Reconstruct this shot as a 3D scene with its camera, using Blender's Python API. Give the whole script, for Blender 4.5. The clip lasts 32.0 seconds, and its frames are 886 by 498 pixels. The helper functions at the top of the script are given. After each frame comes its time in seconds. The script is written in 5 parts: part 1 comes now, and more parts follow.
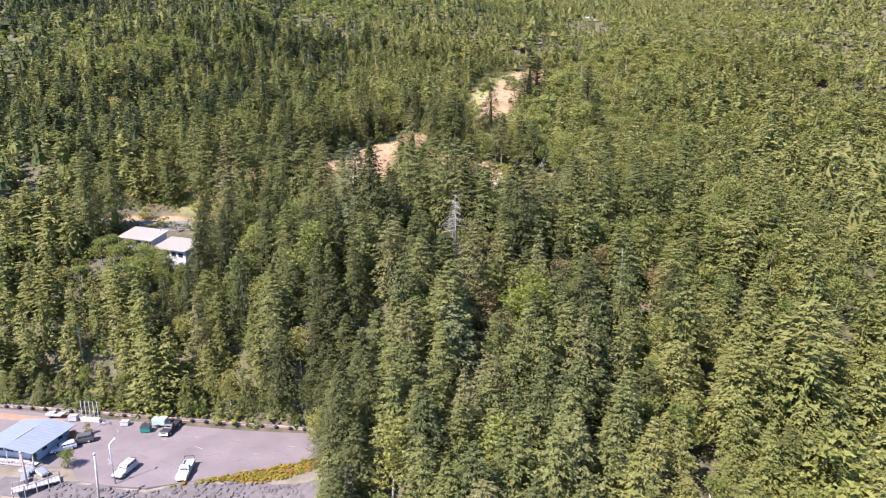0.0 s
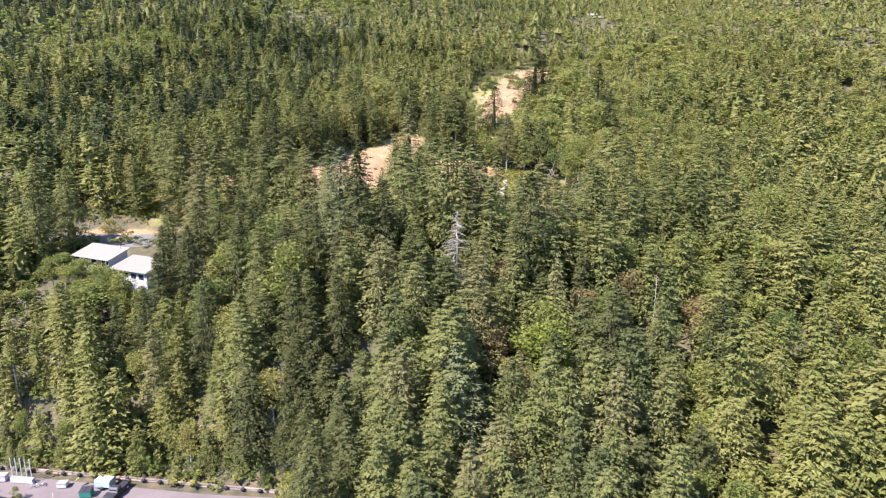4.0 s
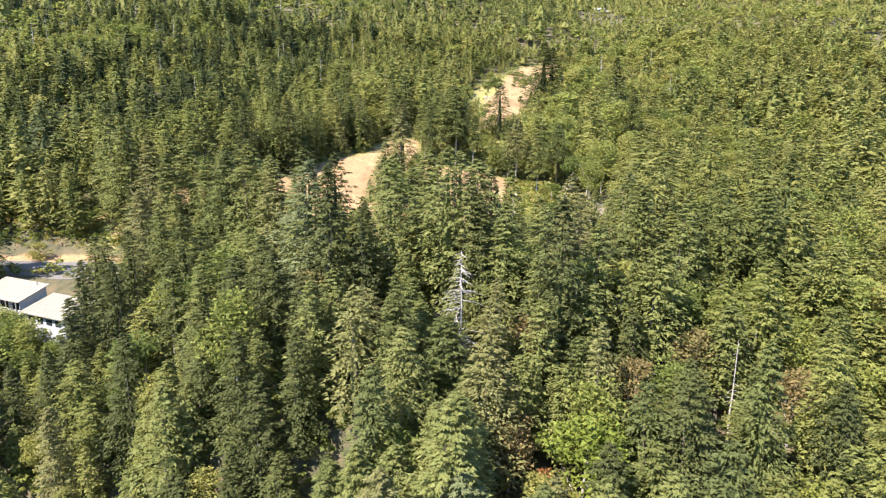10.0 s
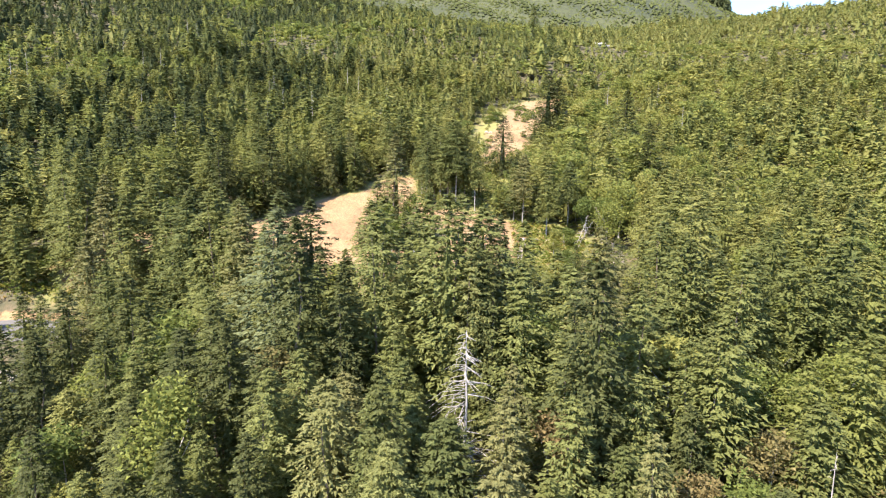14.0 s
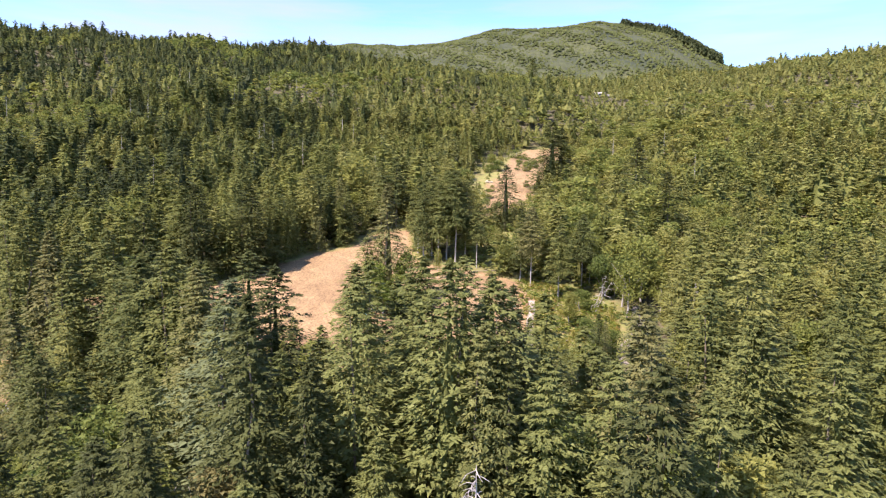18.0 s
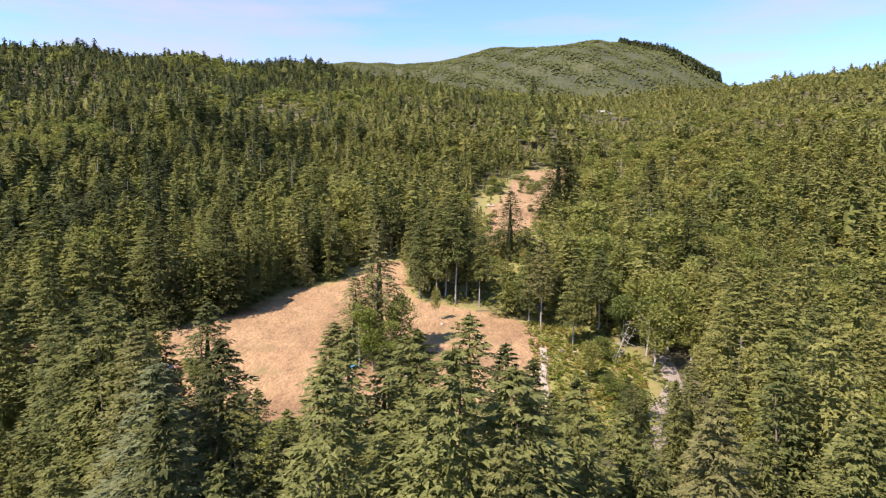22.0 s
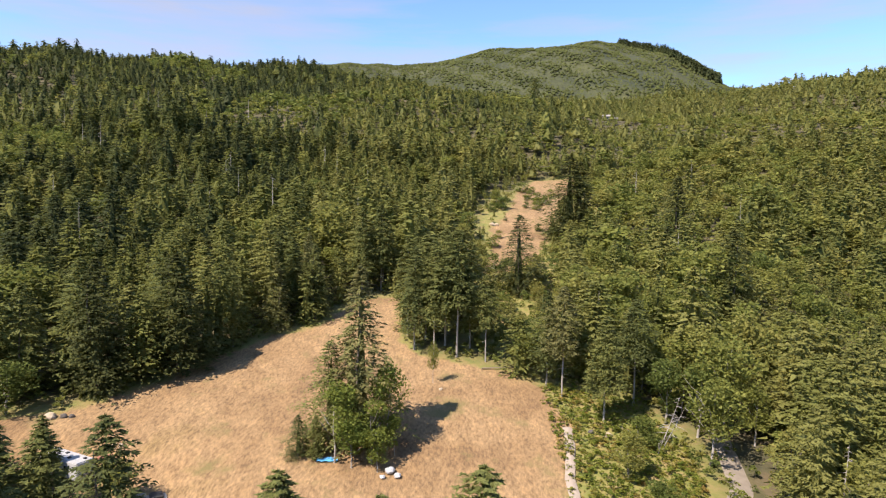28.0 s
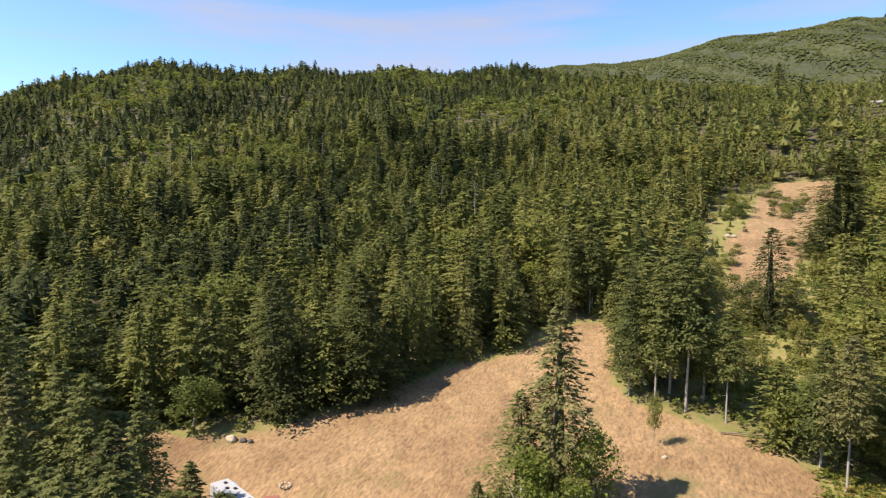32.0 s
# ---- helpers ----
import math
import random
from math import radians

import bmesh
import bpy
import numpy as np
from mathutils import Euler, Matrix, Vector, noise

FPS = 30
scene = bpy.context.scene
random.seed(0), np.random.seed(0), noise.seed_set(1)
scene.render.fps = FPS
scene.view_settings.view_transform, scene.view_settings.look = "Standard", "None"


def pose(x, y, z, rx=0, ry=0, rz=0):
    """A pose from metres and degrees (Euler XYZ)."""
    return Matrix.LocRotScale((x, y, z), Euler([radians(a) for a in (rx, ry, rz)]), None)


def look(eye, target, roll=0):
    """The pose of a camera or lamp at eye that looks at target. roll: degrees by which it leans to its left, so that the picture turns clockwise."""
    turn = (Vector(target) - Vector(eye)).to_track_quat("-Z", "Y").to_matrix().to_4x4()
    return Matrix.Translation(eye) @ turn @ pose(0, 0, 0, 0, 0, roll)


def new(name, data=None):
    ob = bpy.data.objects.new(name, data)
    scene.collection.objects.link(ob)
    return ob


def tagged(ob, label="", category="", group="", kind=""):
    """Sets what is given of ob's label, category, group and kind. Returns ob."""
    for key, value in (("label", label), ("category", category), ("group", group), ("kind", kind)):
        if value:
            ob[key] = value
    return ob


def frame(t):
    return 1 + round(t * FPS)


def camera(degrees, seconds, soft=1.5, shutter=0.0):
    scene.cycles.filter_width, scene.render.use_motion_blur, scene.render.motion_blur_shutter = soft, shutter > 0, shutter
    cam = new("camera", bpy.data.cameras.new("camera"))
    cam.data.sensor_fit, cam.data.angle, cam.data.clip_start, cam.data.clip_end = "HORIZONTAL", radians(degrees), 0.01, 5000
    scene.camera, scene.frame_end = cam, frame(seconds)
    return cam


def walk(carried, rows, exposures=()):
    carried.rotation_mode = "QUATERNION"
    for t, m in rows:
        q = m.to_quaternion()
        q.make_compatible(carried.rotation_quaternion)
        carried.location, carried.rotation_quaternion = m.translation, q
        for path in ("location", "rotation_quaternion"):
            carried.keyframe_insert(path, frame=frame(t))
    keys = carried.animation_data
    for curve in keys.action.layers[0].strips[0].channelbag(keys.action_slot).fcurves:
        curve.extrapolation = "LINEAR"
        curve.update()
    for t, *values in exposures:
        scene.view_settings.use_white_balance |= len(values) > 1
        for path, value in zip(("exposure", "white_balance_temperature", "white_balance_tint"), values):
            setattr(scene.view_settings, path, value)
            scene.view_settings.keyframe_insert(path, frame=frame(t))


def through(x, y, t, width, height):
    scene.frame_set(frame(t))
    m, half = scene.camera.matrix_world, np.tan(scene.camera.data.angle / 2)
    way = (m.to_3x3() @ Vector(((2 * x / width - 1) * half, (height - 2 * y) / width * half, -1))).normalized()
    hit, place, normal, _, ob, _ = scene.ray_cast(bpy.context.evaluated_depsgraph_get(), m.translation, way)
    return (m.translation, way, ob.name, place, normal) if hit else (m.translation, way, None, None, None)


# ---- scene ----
cam = camera(70.9, 32.0, 1.2)
# seconds, eye, tilt from straight down, turn to the left
PATH = [
    (0, (0.00, 0.00, 66.00), (77.28, 0.00, -0.25)),
    (2, (0.00, 10.93, 66.02), (77.28, 0.00, -0.28)),
    (4, (0.00, 21.70, 66.08), (77.28, 0.00, -0.31)),
    (6, (0.00, 32.33, 66.18), (77.27, 0.00, -0.35)),
    (8, (0.00, 42.81, 66.32), (77.23, 0.00, -0.39)),
    (10, (0.00, 53.05, 66.46), (77.20, 0.00, -0.43)),
    (11, (0.00, 58.05, 66.53), (77.21, 0.00, -0.45)),
    (11.5, (0.00, 60.52, 66.56), (77.40, 0.00, -0.46)),
    (12, (0.00, 62.96, 66.59), (77.80, 0.00, -0.47)),
    (12.5, (0.00, 65.39, 66.62), (78.35, 0.00, -0.48)),
    (13, (0.00, 67.79, 66.65), (79.00, 0.00, -0.50)),
    (14, (0.00, 72.54, 66.70), (80.29, 0.00, -0.52)),
    (15, (0.00, 77.21, 66.75), (81.50, 0.00, -0.55)),
    (16, (0.00, 81.79, 66.79), (82.62, 0.00, -0.57)),
    (17, (0.00, 86.29, 66.91), (83.71, 0.00, -0.60)),
    (18, (0.00, 90.72, 67.20), (84.71, 0.00, -0.63)),
    (19, (0.00, 95.06, 67.67), (85.76, 0.00, -0.66)),
    (19.5, (0.00, 97.20, 67.96), (86.20, 0.00, -0.67)),
    (20, (0.00, 99.33, 68.30), (86.28, 0.00, -0.69)),
    (21, (0.00, 103.52, 69.10), (86.28, 0.00, -0.72)),
    (23, (0.00, 111.66, 71.22), (86.28, 0.00, -0.78)),
    (25, (0.00, 119.60, 73.70), (86.30, 0.00, -0.85)),
    (26, (0.00, 123.72, 75.15), (86.32, 0.00, -0.89)),
    (26.5, (0.00, 125.83, 75.80), (86.33, 0.00, -0.90)),
    (27, (0.00, 127.97, 76.22), (86.34, 0.00, -0.92)),
    (28.5, (0.00, 134.61, 76.97), (86.34, 0.00, -0.96)),
    (29, (0.00, 136.89, 77.21), (86.34, 0.00, -0.90)),
    (29.5, (0.00, 139.22, 77.43), (86.34, 0.00, -0.35)),
    (30, (-0.12, 141.63, 77.61), (86.35, 0.00, 1.66)),
    (30.5, (-0.30, 144.11, 77.78), (86.36, 0.00, 5.95)),
    (31, (-0.55, 146.66, 77.92), (86.37, 0.00, 10.10)),
    (31.5, (-0.85, 149.29, 78.03), (86.37, 0.00, 14.18)),
    (32, (-1.20, 151.99, 78.13), (86.37, 0.00, 18.32)),
]
LEAN = 0.95
EXPOSURES = [(0, 1.96, 5950, 31), (3, 2.03, 5950, 31), (6, 2.11, 6320, 19), (10, 2.15, 6500, 17), (14, 2.14, 6520, 18), (17, 1.86, 6500, 24), (20, 1.54, 6560, 29), (23, 1.41, 6800, 26), (26, 1.24, 6880, 22), (30, 1.22, 6980, 18), (32, 1.16, 7000, 18)]
walk(cam, [(t, pose(*eye, *turn) @ pose(0, 0, 0, 0, 0, LEAN)) for t, eye, turn in PATH], EXPOSURES)

# ---- light ----
SUN = Vector((-0.6, -0.5, 1.0)).normalized()
sun = new("sun", bpy.data.lights.new("sun", "SUN"))
sun.data.energy, sun.data.angle, sun.data.color = 4.5, radians(0.6), (1.0, 0.93, 0.81)
sun.matrix_world = look((0, 0, 300), Vector((0, 0, 300)) - SUN)
world = bpy.data.worlds.new("sky")
scene.world = world
world.use_nodes = True
wn, wl = world.node_tree.nodes, world.node_tree.links
sky = wn.new("ShaderNodeTexSky")
sky.sky_type, sky.sun_disc = "NISHITA", False
sky.sun_elevation, sky.sun_rotation = math.asin(SUN.z), math.atan2(SUN.x, SUN.y)
sky.dust_density, sky.air_density, sky.altitude = 0.1, 0.85, 60
wn["Background"].inputs["Strength"].default_value = 0.15
coord, squash, wisps, veil, blend = (wn.new("ShaderNode" + k) for k in ("TexCoord", "Mapping", "TexNoise", "ValToRGB", "Mix"))
squash.inputs["Scale"].default_value, squash.inputs["Rotation"].default_value = (2.2, 1.6, 17.0), (0.0, radians(12), radians(20))
wisps.inputs["Scale"].default_value, wisps.inputs["Detail"].default_value, wisps.inputs["Roughness"].default_value = 1.1, 7, 0.55
veil.color_ramp.elements[0].position, veil.color_ramp.elements[1].position = 0.44, 0.84
blend.data_type = "RGBA"
blend.inputs[7].default_value = (1.85, 1.85, 2.1, 1)
wl.new(coord.outputs["Generated"], squash.inputs["Vector"])
wl.new(squash.outputs["Vector"], wisps.inputs["Vector"])
wl.new(wisps.outputs["Fac"], veil.inputs["Fac"])
wl.new(veil.outputs["Color"], blend.inputs[0])
deep = wn.new("ShaderNodeMix")
deep.data_type, deep.blend_type = "RGBA", "MULTIPLY"
deep.inputs[0].default_value, deep.inputs[7].default_value = 1.0, (0.53, 0.71, 0.82, 1)
wl.new(sky.outputs["Color"], deep.inputs[6])
wl.new(deep.outputs[2], blend.inputs[6])
wl.new(blend.outputs[2], wn["Background"].inputs["Color"])


# ---- materials ----
def material(name):
    m = bpy.data.materials.new(name)
    m.use_nodes = True
    return m, m.node_tree.nodes, m.node_tree.links, m.node_tree.nodes["Principled BSDF"]


def ramp(nodes, links, source, stops):
    r = nodes.new("ShaderNodeValToRGB")
    while len(r.color_ramp.elements) < len(stops):
        r.color_ramp.elements.new(0.5)
    for e, (at, colour) in zip(r.color_ramp.elements, stops):
        e.position, e.color = at, (*colour, 1)
    links.new(source, r.inputs["Fac"])
    return r.outputs["Color"]


def noise_of(nodes, links, scale, detail=4.0, where="Object", rough=0.55):
    c, n = nodes.new("ShaderNodeTexCoord"), nodes.new("ShaderNodeTexNoise")
    n.inputs["Scale"].default_value, n.inputs["Detail"].default_value, n.inputs["Roughness"].default_value = scale, detail, rough
    links.new(c.outputs[where], n.inputs["Vector"])
    return n.outputs["Fac"]


def mixed(nodes, links, fac, a, b, how="MIX"):
    m = nodes.new("ShaderNodeMix")
    m.data_type, m.blend_type = "RGBA", how
    for socket, value in ((m.inputs[0], fac), (m.inputs[6], a), (m.inputs[7], b)):
        if isinstance(value, (int, float)):
            socket.default_value = value
        elif isinstance(value, tuple):
            socket.default_value = (*value, 1)
        else:
            links.new(value, socket)
    return m.outputs[2]


def bumped(nodes, links, shader, height, strength, distance=0.1):
    b = nodes.new("ShaderNodeBump")
    b.inputs["Strength"].default_value, b.inputs["Distance"].default_value = strength, distance
    links.new(height, b.inputs["Height"])
    links.new(b.outputs["Normal"], shader.inputs["Normal"])


def plain(name, colour, rough=0.6, metal=0.0, scale=3.0, spread=0.15, bump=0.0):
    """A painted or bare surface with faint blotches and grain."""
    m, n, l, p = material(name)
    dark, light = (tuple(min(1, c * k) for c in colour) for k in (1 - spread, 1 + spread))
    fine = noise_of(n, l, scale * 9, 3)
    c = ramp(n, l, noise_of(n, l, scale), [(0.3, dark), (0.7, light)])
    c = mixed(n, l, fine, c, tuple(k * 0.85 for k in colour))
    l.new(c, p.inputs["Base Color"])
    p.inputs["Roughness"].default_value, p.inputs["Metallic"].default_value = rough, metal
    if bump:
        bumped(n, l, p, fine, bump, 0.02)
    return m


def foliage(name, stops, single, rough=0.65, through=0.47):
    """Needles or leaves; the tint differs from tree to tree and from spray to spray."""
    m, n, l, p = material(name)
    g = n.new("ShaderNodeNewGeometry")
    if single:
        tree = n.new("ShaderNodeObjectInfo").outputs["Random"]
    else:
        a = n.new("ShaderNodeAttribute")
        a.attribute_name = "tone"
        tree = a.outputs["Fac"]
    base = ramp(n, l, tree, stops)
    spray = ramp(n, l, g.outputs["Random Per Island"], [(0.0, (0.8, 0.81, 0.8)), (0.5, (1.0, 1.0, 1.0)), (1.0, (1.16, 1.14, 1.1))] if not single else [(0.0, (0.76, 0.79, 0.78)), (0.5, (1.0, 1.0, 1.0)), (0.94, (1.14, 1.13, 1.1)), (1.0, (1.25, 1.2, 1.3))])
    colour = mixed(n, l, 1.0, base, spray, "MULTIPLY")
    grain = ramp(n, l, noise_of(n, l, 190 if single else 7.0, 3, rough=0.75), [(0.36, (0.64, 0.67, 0.65)), (0.5, (1.0, 1.0, 1.0)), (0.64, (1.28, 1.28, 1.22))])
    colour = mixed(n, l, 1.0, colour, grain, "MULTIPLY")
    l.new(colour, p.inputs["Base Color"])
    p.inputs["Roughness"].default_value, p.inputs["Specular IOR Level"].default_value = rough, 0.12
    t, mx = n.new("ShaderNodeBsdfTranslucent"), n.new("ShaderNodeMixShader")
    l.new(colour, t.inputs["Color"])
    mx.inputs["Fac"].default_value = through
    l.new(p.outputs["BSDF"], mx.inputs[1])
    l.new(t.outputs["BSDF"], mx.inputs[2])
    l.new(mx.outputs["Shader"], n["Material Output"].inputs["Surface"])
    return m


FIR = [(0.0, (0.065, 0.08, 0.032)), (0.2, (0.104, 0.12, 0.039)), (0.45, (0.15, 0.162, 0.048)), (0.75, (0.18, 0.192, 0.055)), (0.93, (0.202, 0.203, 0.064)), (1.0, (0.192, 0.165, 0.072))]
ALDER = [(0.0, (0.096, 0.128, 0.035)), (0.35, (0.142, 0.168, 0.042)), (0.7, (0.192, 0.205, 0.051)), (1.0, (0.235, 0.222, 0.064))]
GREY_FIR = [(0.0, (0.145, 0.165, 0.078)), (1.0, (0.165, 0.18, 0.087))]
MADRONE = [(0.0, (0.17, 0.155, 0.058)), (1.0, (0.21, 0.155, 0.07))]
RUST = [(0.0, (0.3, 0.13, 0.05)), (1.0, (0.36, 0.17, 0.07))]
YELLOW = [(0.0, (0.16, 0.16, 0.03)), (0.3, (0.25, 0.21, 0.03)), (0.8, (0.29, 0.2, 0.035)), (1.0, (0.24, 0.12, 0.04))]
SCRUB = [(0.0, (0.105, 0.145, 0.026)), (0.5, (0.175, 0.2, 0.036)), (0.85, (0.24, 0.215, 0.05)), (1.0, (0.27, 0.19, 0.06))]
NEAR_FIR = [(0.0, (0.09, 0.106, 0.039)), (0.22, (0.12, 0.136, 0.045)), (0.42, (0.15, 0.161, 0.051)), (0.6, (0.158, 0.172, 0.057)), (0.8, (0.171, 0.184, 0.061)), (0.93, (0.182, 0.176, 0.071)), (1.0, (0.17, 0.165, 0.066))]
DARK_FIR = [(0.0, (0.076, 0.086, 0.032)), (1.0, (0.1, 0.11, 0.037))]
m_dark_fir = foliage("dark_fir_needles", DARK_FIR, True)
m_fir, m_fir_far = foliage("fir_needles", NEAR_FIR, True), foliage("far_fir_needles", FIR, False)
m_alder, m_alder_far = foliage("leaves", ALDER, True, 0.6, 0.47), foliage("far_leaves", ALDER, False, 0.6, 0.47)
m_grey_fir, m_madrone, m_rust = foliage("grey_fir_needles", GREY_FIR, True), foliage("madrone_leaves", MADRONE, True), foliage("rusty_leaves", RUST, True)
m_scrub, m_yellow = foliage("scrub_leaves", SCRUB, False), foliage("yellow_plants", YELLOW, False)
m_bark = plain("bark", (0.17, 0.13, 0.1), 0.9, 0, 2.0, 0.35, 0.4)
m_pale_bark = plain("pale_bark", (0.3, 0.275, 0.245), 0.85, 0, 2.0, 0.25, 0.3)


# ---- ground ----
def lerp(at, xs, ys):
    return np.interp(at, xs, ys)


def smooth(a, b, v):
    t = np.clip((v - a) / (b - a), 0, 1)
    return t * t * (3 - 2 * t)


def inside(x, y, poly):
    """How far points lie inside a polygon, in metres (negative: outside)."""
    x, y = np.asarray(x, float), np.asarray(y, float)
    near, odd = np.full(x.shape, 1e9), np.zeros(x.shape, bool)
    for (ax, ay), (bx, by) in zip(poly, poly[1:] + poly[:1]):
        t = np.clip(((x - ax) * (bx - ax) + (y - ay) * (by - ay)) / ((bx - ax) ** 2 + (by - ay) ** 2), 0, 1)
        near = np.minimum(near, np.hypot(x - ax - t * (bx - ax), y - ay - t * (by - ay)))
        if by != ay:
            odd ^= ((ay > y) != (by > y)) & (x < (bx - ax) * (y - ay) / (by - ay) + ax)
    return np.where(odd, near, -near)


MEADOW = [(-82, 221), (-78, 225), (-66, 227), (-57, 230), (-46, 241), (-40, 252), (-33, 261), (-25, 267), (-16, 284), (-8, 284), (-7, 262), (-2, 252), (4, 250), (14, 245), (21, 240), (21.5, 224), (18, 206), (14, 192), (-10, 188), (-34, 198), (-56, 208), (-70, 206), (-82, 205), (-86, 211)]
VERGE = [(20, 241), (31, 236), (37, 224), (36, 210), (28, 198), (18, 200)]
UPPER = [(14, 302), (26, 308), (31, 320), (39, 345), (48, 376), (56, 410), (70, 440), (76, 455), (69, 462), (52, 457), (41, 430), (34.5, 398), (27.5, 370), (20.5, 352), (18.5, 328)]
LOT = [(-110, 128), (-74, 122.3), (-40, 117.8), (-18, 116.5), (-23, 108), (-29, 105), (-36, 102.7), (-43, 100), (-51, 97.6), (-58, 98), (-64, 99.4), (-68, 103.5), (-110, 104)]
YARD = [(-112, 184), (-90, 184), (-72, 184), (-60, 187), (-60, 198), (-66, 201), (-90, 201), (-112, 201)]
FAR_YARD = [(128, 628), (150, 624), (156, 634), (144, 642), (130, 641)]
STEMS = [(-9, 249), (12, 247), (12, 254), (4, 258), (-9, 266)]
DRIVE = [(31, 196), (38, 196), (44, 210), (46, 222), (41, 222), (38, 211)]
LOW_WOOD = [(8, 258), (26, 246), (42, 330), (58, 352), (76, 420), (30, 420), (12, 330)]
HILL_Y = [-3000, 84, 97, 124, 128, 138, 160, 174, 183, 198, 206, 222, 256, 300, 427, 625, 900, 6000]
LEFT_Z = [-6, -6, 0, 0, 2, 10, 22, 24.8, 29.2, 29.8, 35, 42.5, 48.5, 58, 88, 146, 206, 206]
RIGHT_Y = [-3000, 40, 70, 106, 126, 140, 170, 205, 222, 256, 300, 427, 625, 900, 6000]
RIGHT_Z = [-6, -6, 0, 13, 23, 29, 35, 39.5, 42.5, 48.5, 58, 88, 146, 206, 206]
CREST_A = [-180, -90, -62, -54, -50, -45, -42, -34, -23, -9, 1, 11, 16, 25, 30, 36, 60, 90, 180]
CREST_Z = [206, 120, 140, 168, 193, 217, 215, 215, 230, 228, 215, 203, 199, 203, 209, 209, 195, 206, 206]
PEAK_A = [-180, -60, -30, -11, -8, -4, -2, 1.4, 4.4, 9, 14.4, 16.3, 20, 23.7, 25.4, 32, 60, 180]
PEAK_Z = [200, 250, 480, 606, 625, 615, 623, 652, 680, 695, 707, 692, 649, 557, 520, 470, 300, 200]


def height(x, y):
    """The lie of the land: shore flat, wooded bank, meadow shelf, long hillside, ridge, and the mountain behind it."""
    x, y = np.asarray(x, float), np.asarray(y, float)
    d, a = np.hypot(x, y - 150), np.degrees(np.arctan2(x, y - 150))
    left = (lerp(y - 2, HILL_Y, LEFT_Z) + lerp(y + 2, HILL_Y, LEFT_Z)) / 2
    right = (lerp(y - 3, RIGHT_Y, RIGHT_Z) + lerp(y + 3, RIGHT_Y, RIGHT_Z) + lerp(y, RIGHT_Y, RIGHT_Z)) / 3
    shift = 20 * smooth(126, 108, y)
    z = left + smooth(-54, -20, x - shift) * (right - left)
    z = np.where(z > 0, z * smooth(1.0, 15, -inside(x, y, LOT)), z)
    crest = lerp(a, CREST_A, CREST_Z)
    front = smooth(105, 75, np.abs(a))
    z = z + front * smooth(120, 750, d) * (crest - lerp(150 + 750 * np.cos(np.radians(a)), HILL_Y, LEFT_Z))
    ridge = crest * lerp(d, [0, 760, 1100, 1300, 6000], [1, 1, 0.86, 0.85, 0.85])
    beyond = ridge + smooth(1250, 2500, d) ** 0.9 * (lerp(a, PEAK_A, PEAK_Z) - ridge) * lerp(d, [0, 2520, 4000], [1, 1, 0.45])
    z = z + front * smooth(740, 800, d) * (beyond - z)
    z = z + front * smooth(150, 400, d) * (6 * np.sin(x / 61 + 1) * np.sin(y / 83) + 3 * np.sin(x / 23 + y / 31))
    return z


def ground_at(x, y):
    return float(height(x, y))


def mesh_of(name, verts, faces, mat, tone=None, smooth_shade=False):
    me = bpy.data.meshes.new(name)
    verts, faces = np.asarray(verts, np.float32), np.asarray(faces, np.int32)
    k = faces.shape[1]
    me.vertices.add(len(verts))
    me.vertices.foreach_set("co", verts.ravel())
    me.loops.add(faces.size)
    me.loops.foreach_set("vertex_index", faces.ravel())
    me.polygons.add(len(faces))
    me.polygons.foreach_set("loop_start", np.arange(len(faces), dtype=np.int32) * k)
    if smooth_shade:
        me.polygons.foreach_set("use_smooth", np.ones(len(faces), bool))
    if tone is not None:
        me.attributes.new("tone", "FLOAT", "POINT").data.foreach_set("value", np.asarray(tone, np.float32))
    me.update(calc_edges=True)
    me.validate()
    me.materials.append(mat)
    return me


def grid_faces(rows, cols, wrap):
    r, c = np.meshgrid(np.arange(rows - 1), np.arange(cols if wrap else cols - 1), indexing="ij")
    c2 = (c + 1) % cols
    return np.stack([r * cols + c, r * cols + c2, (r + 1) * cols + c2, (r + 1) * cols + c], -1).reshape(-1, 4)


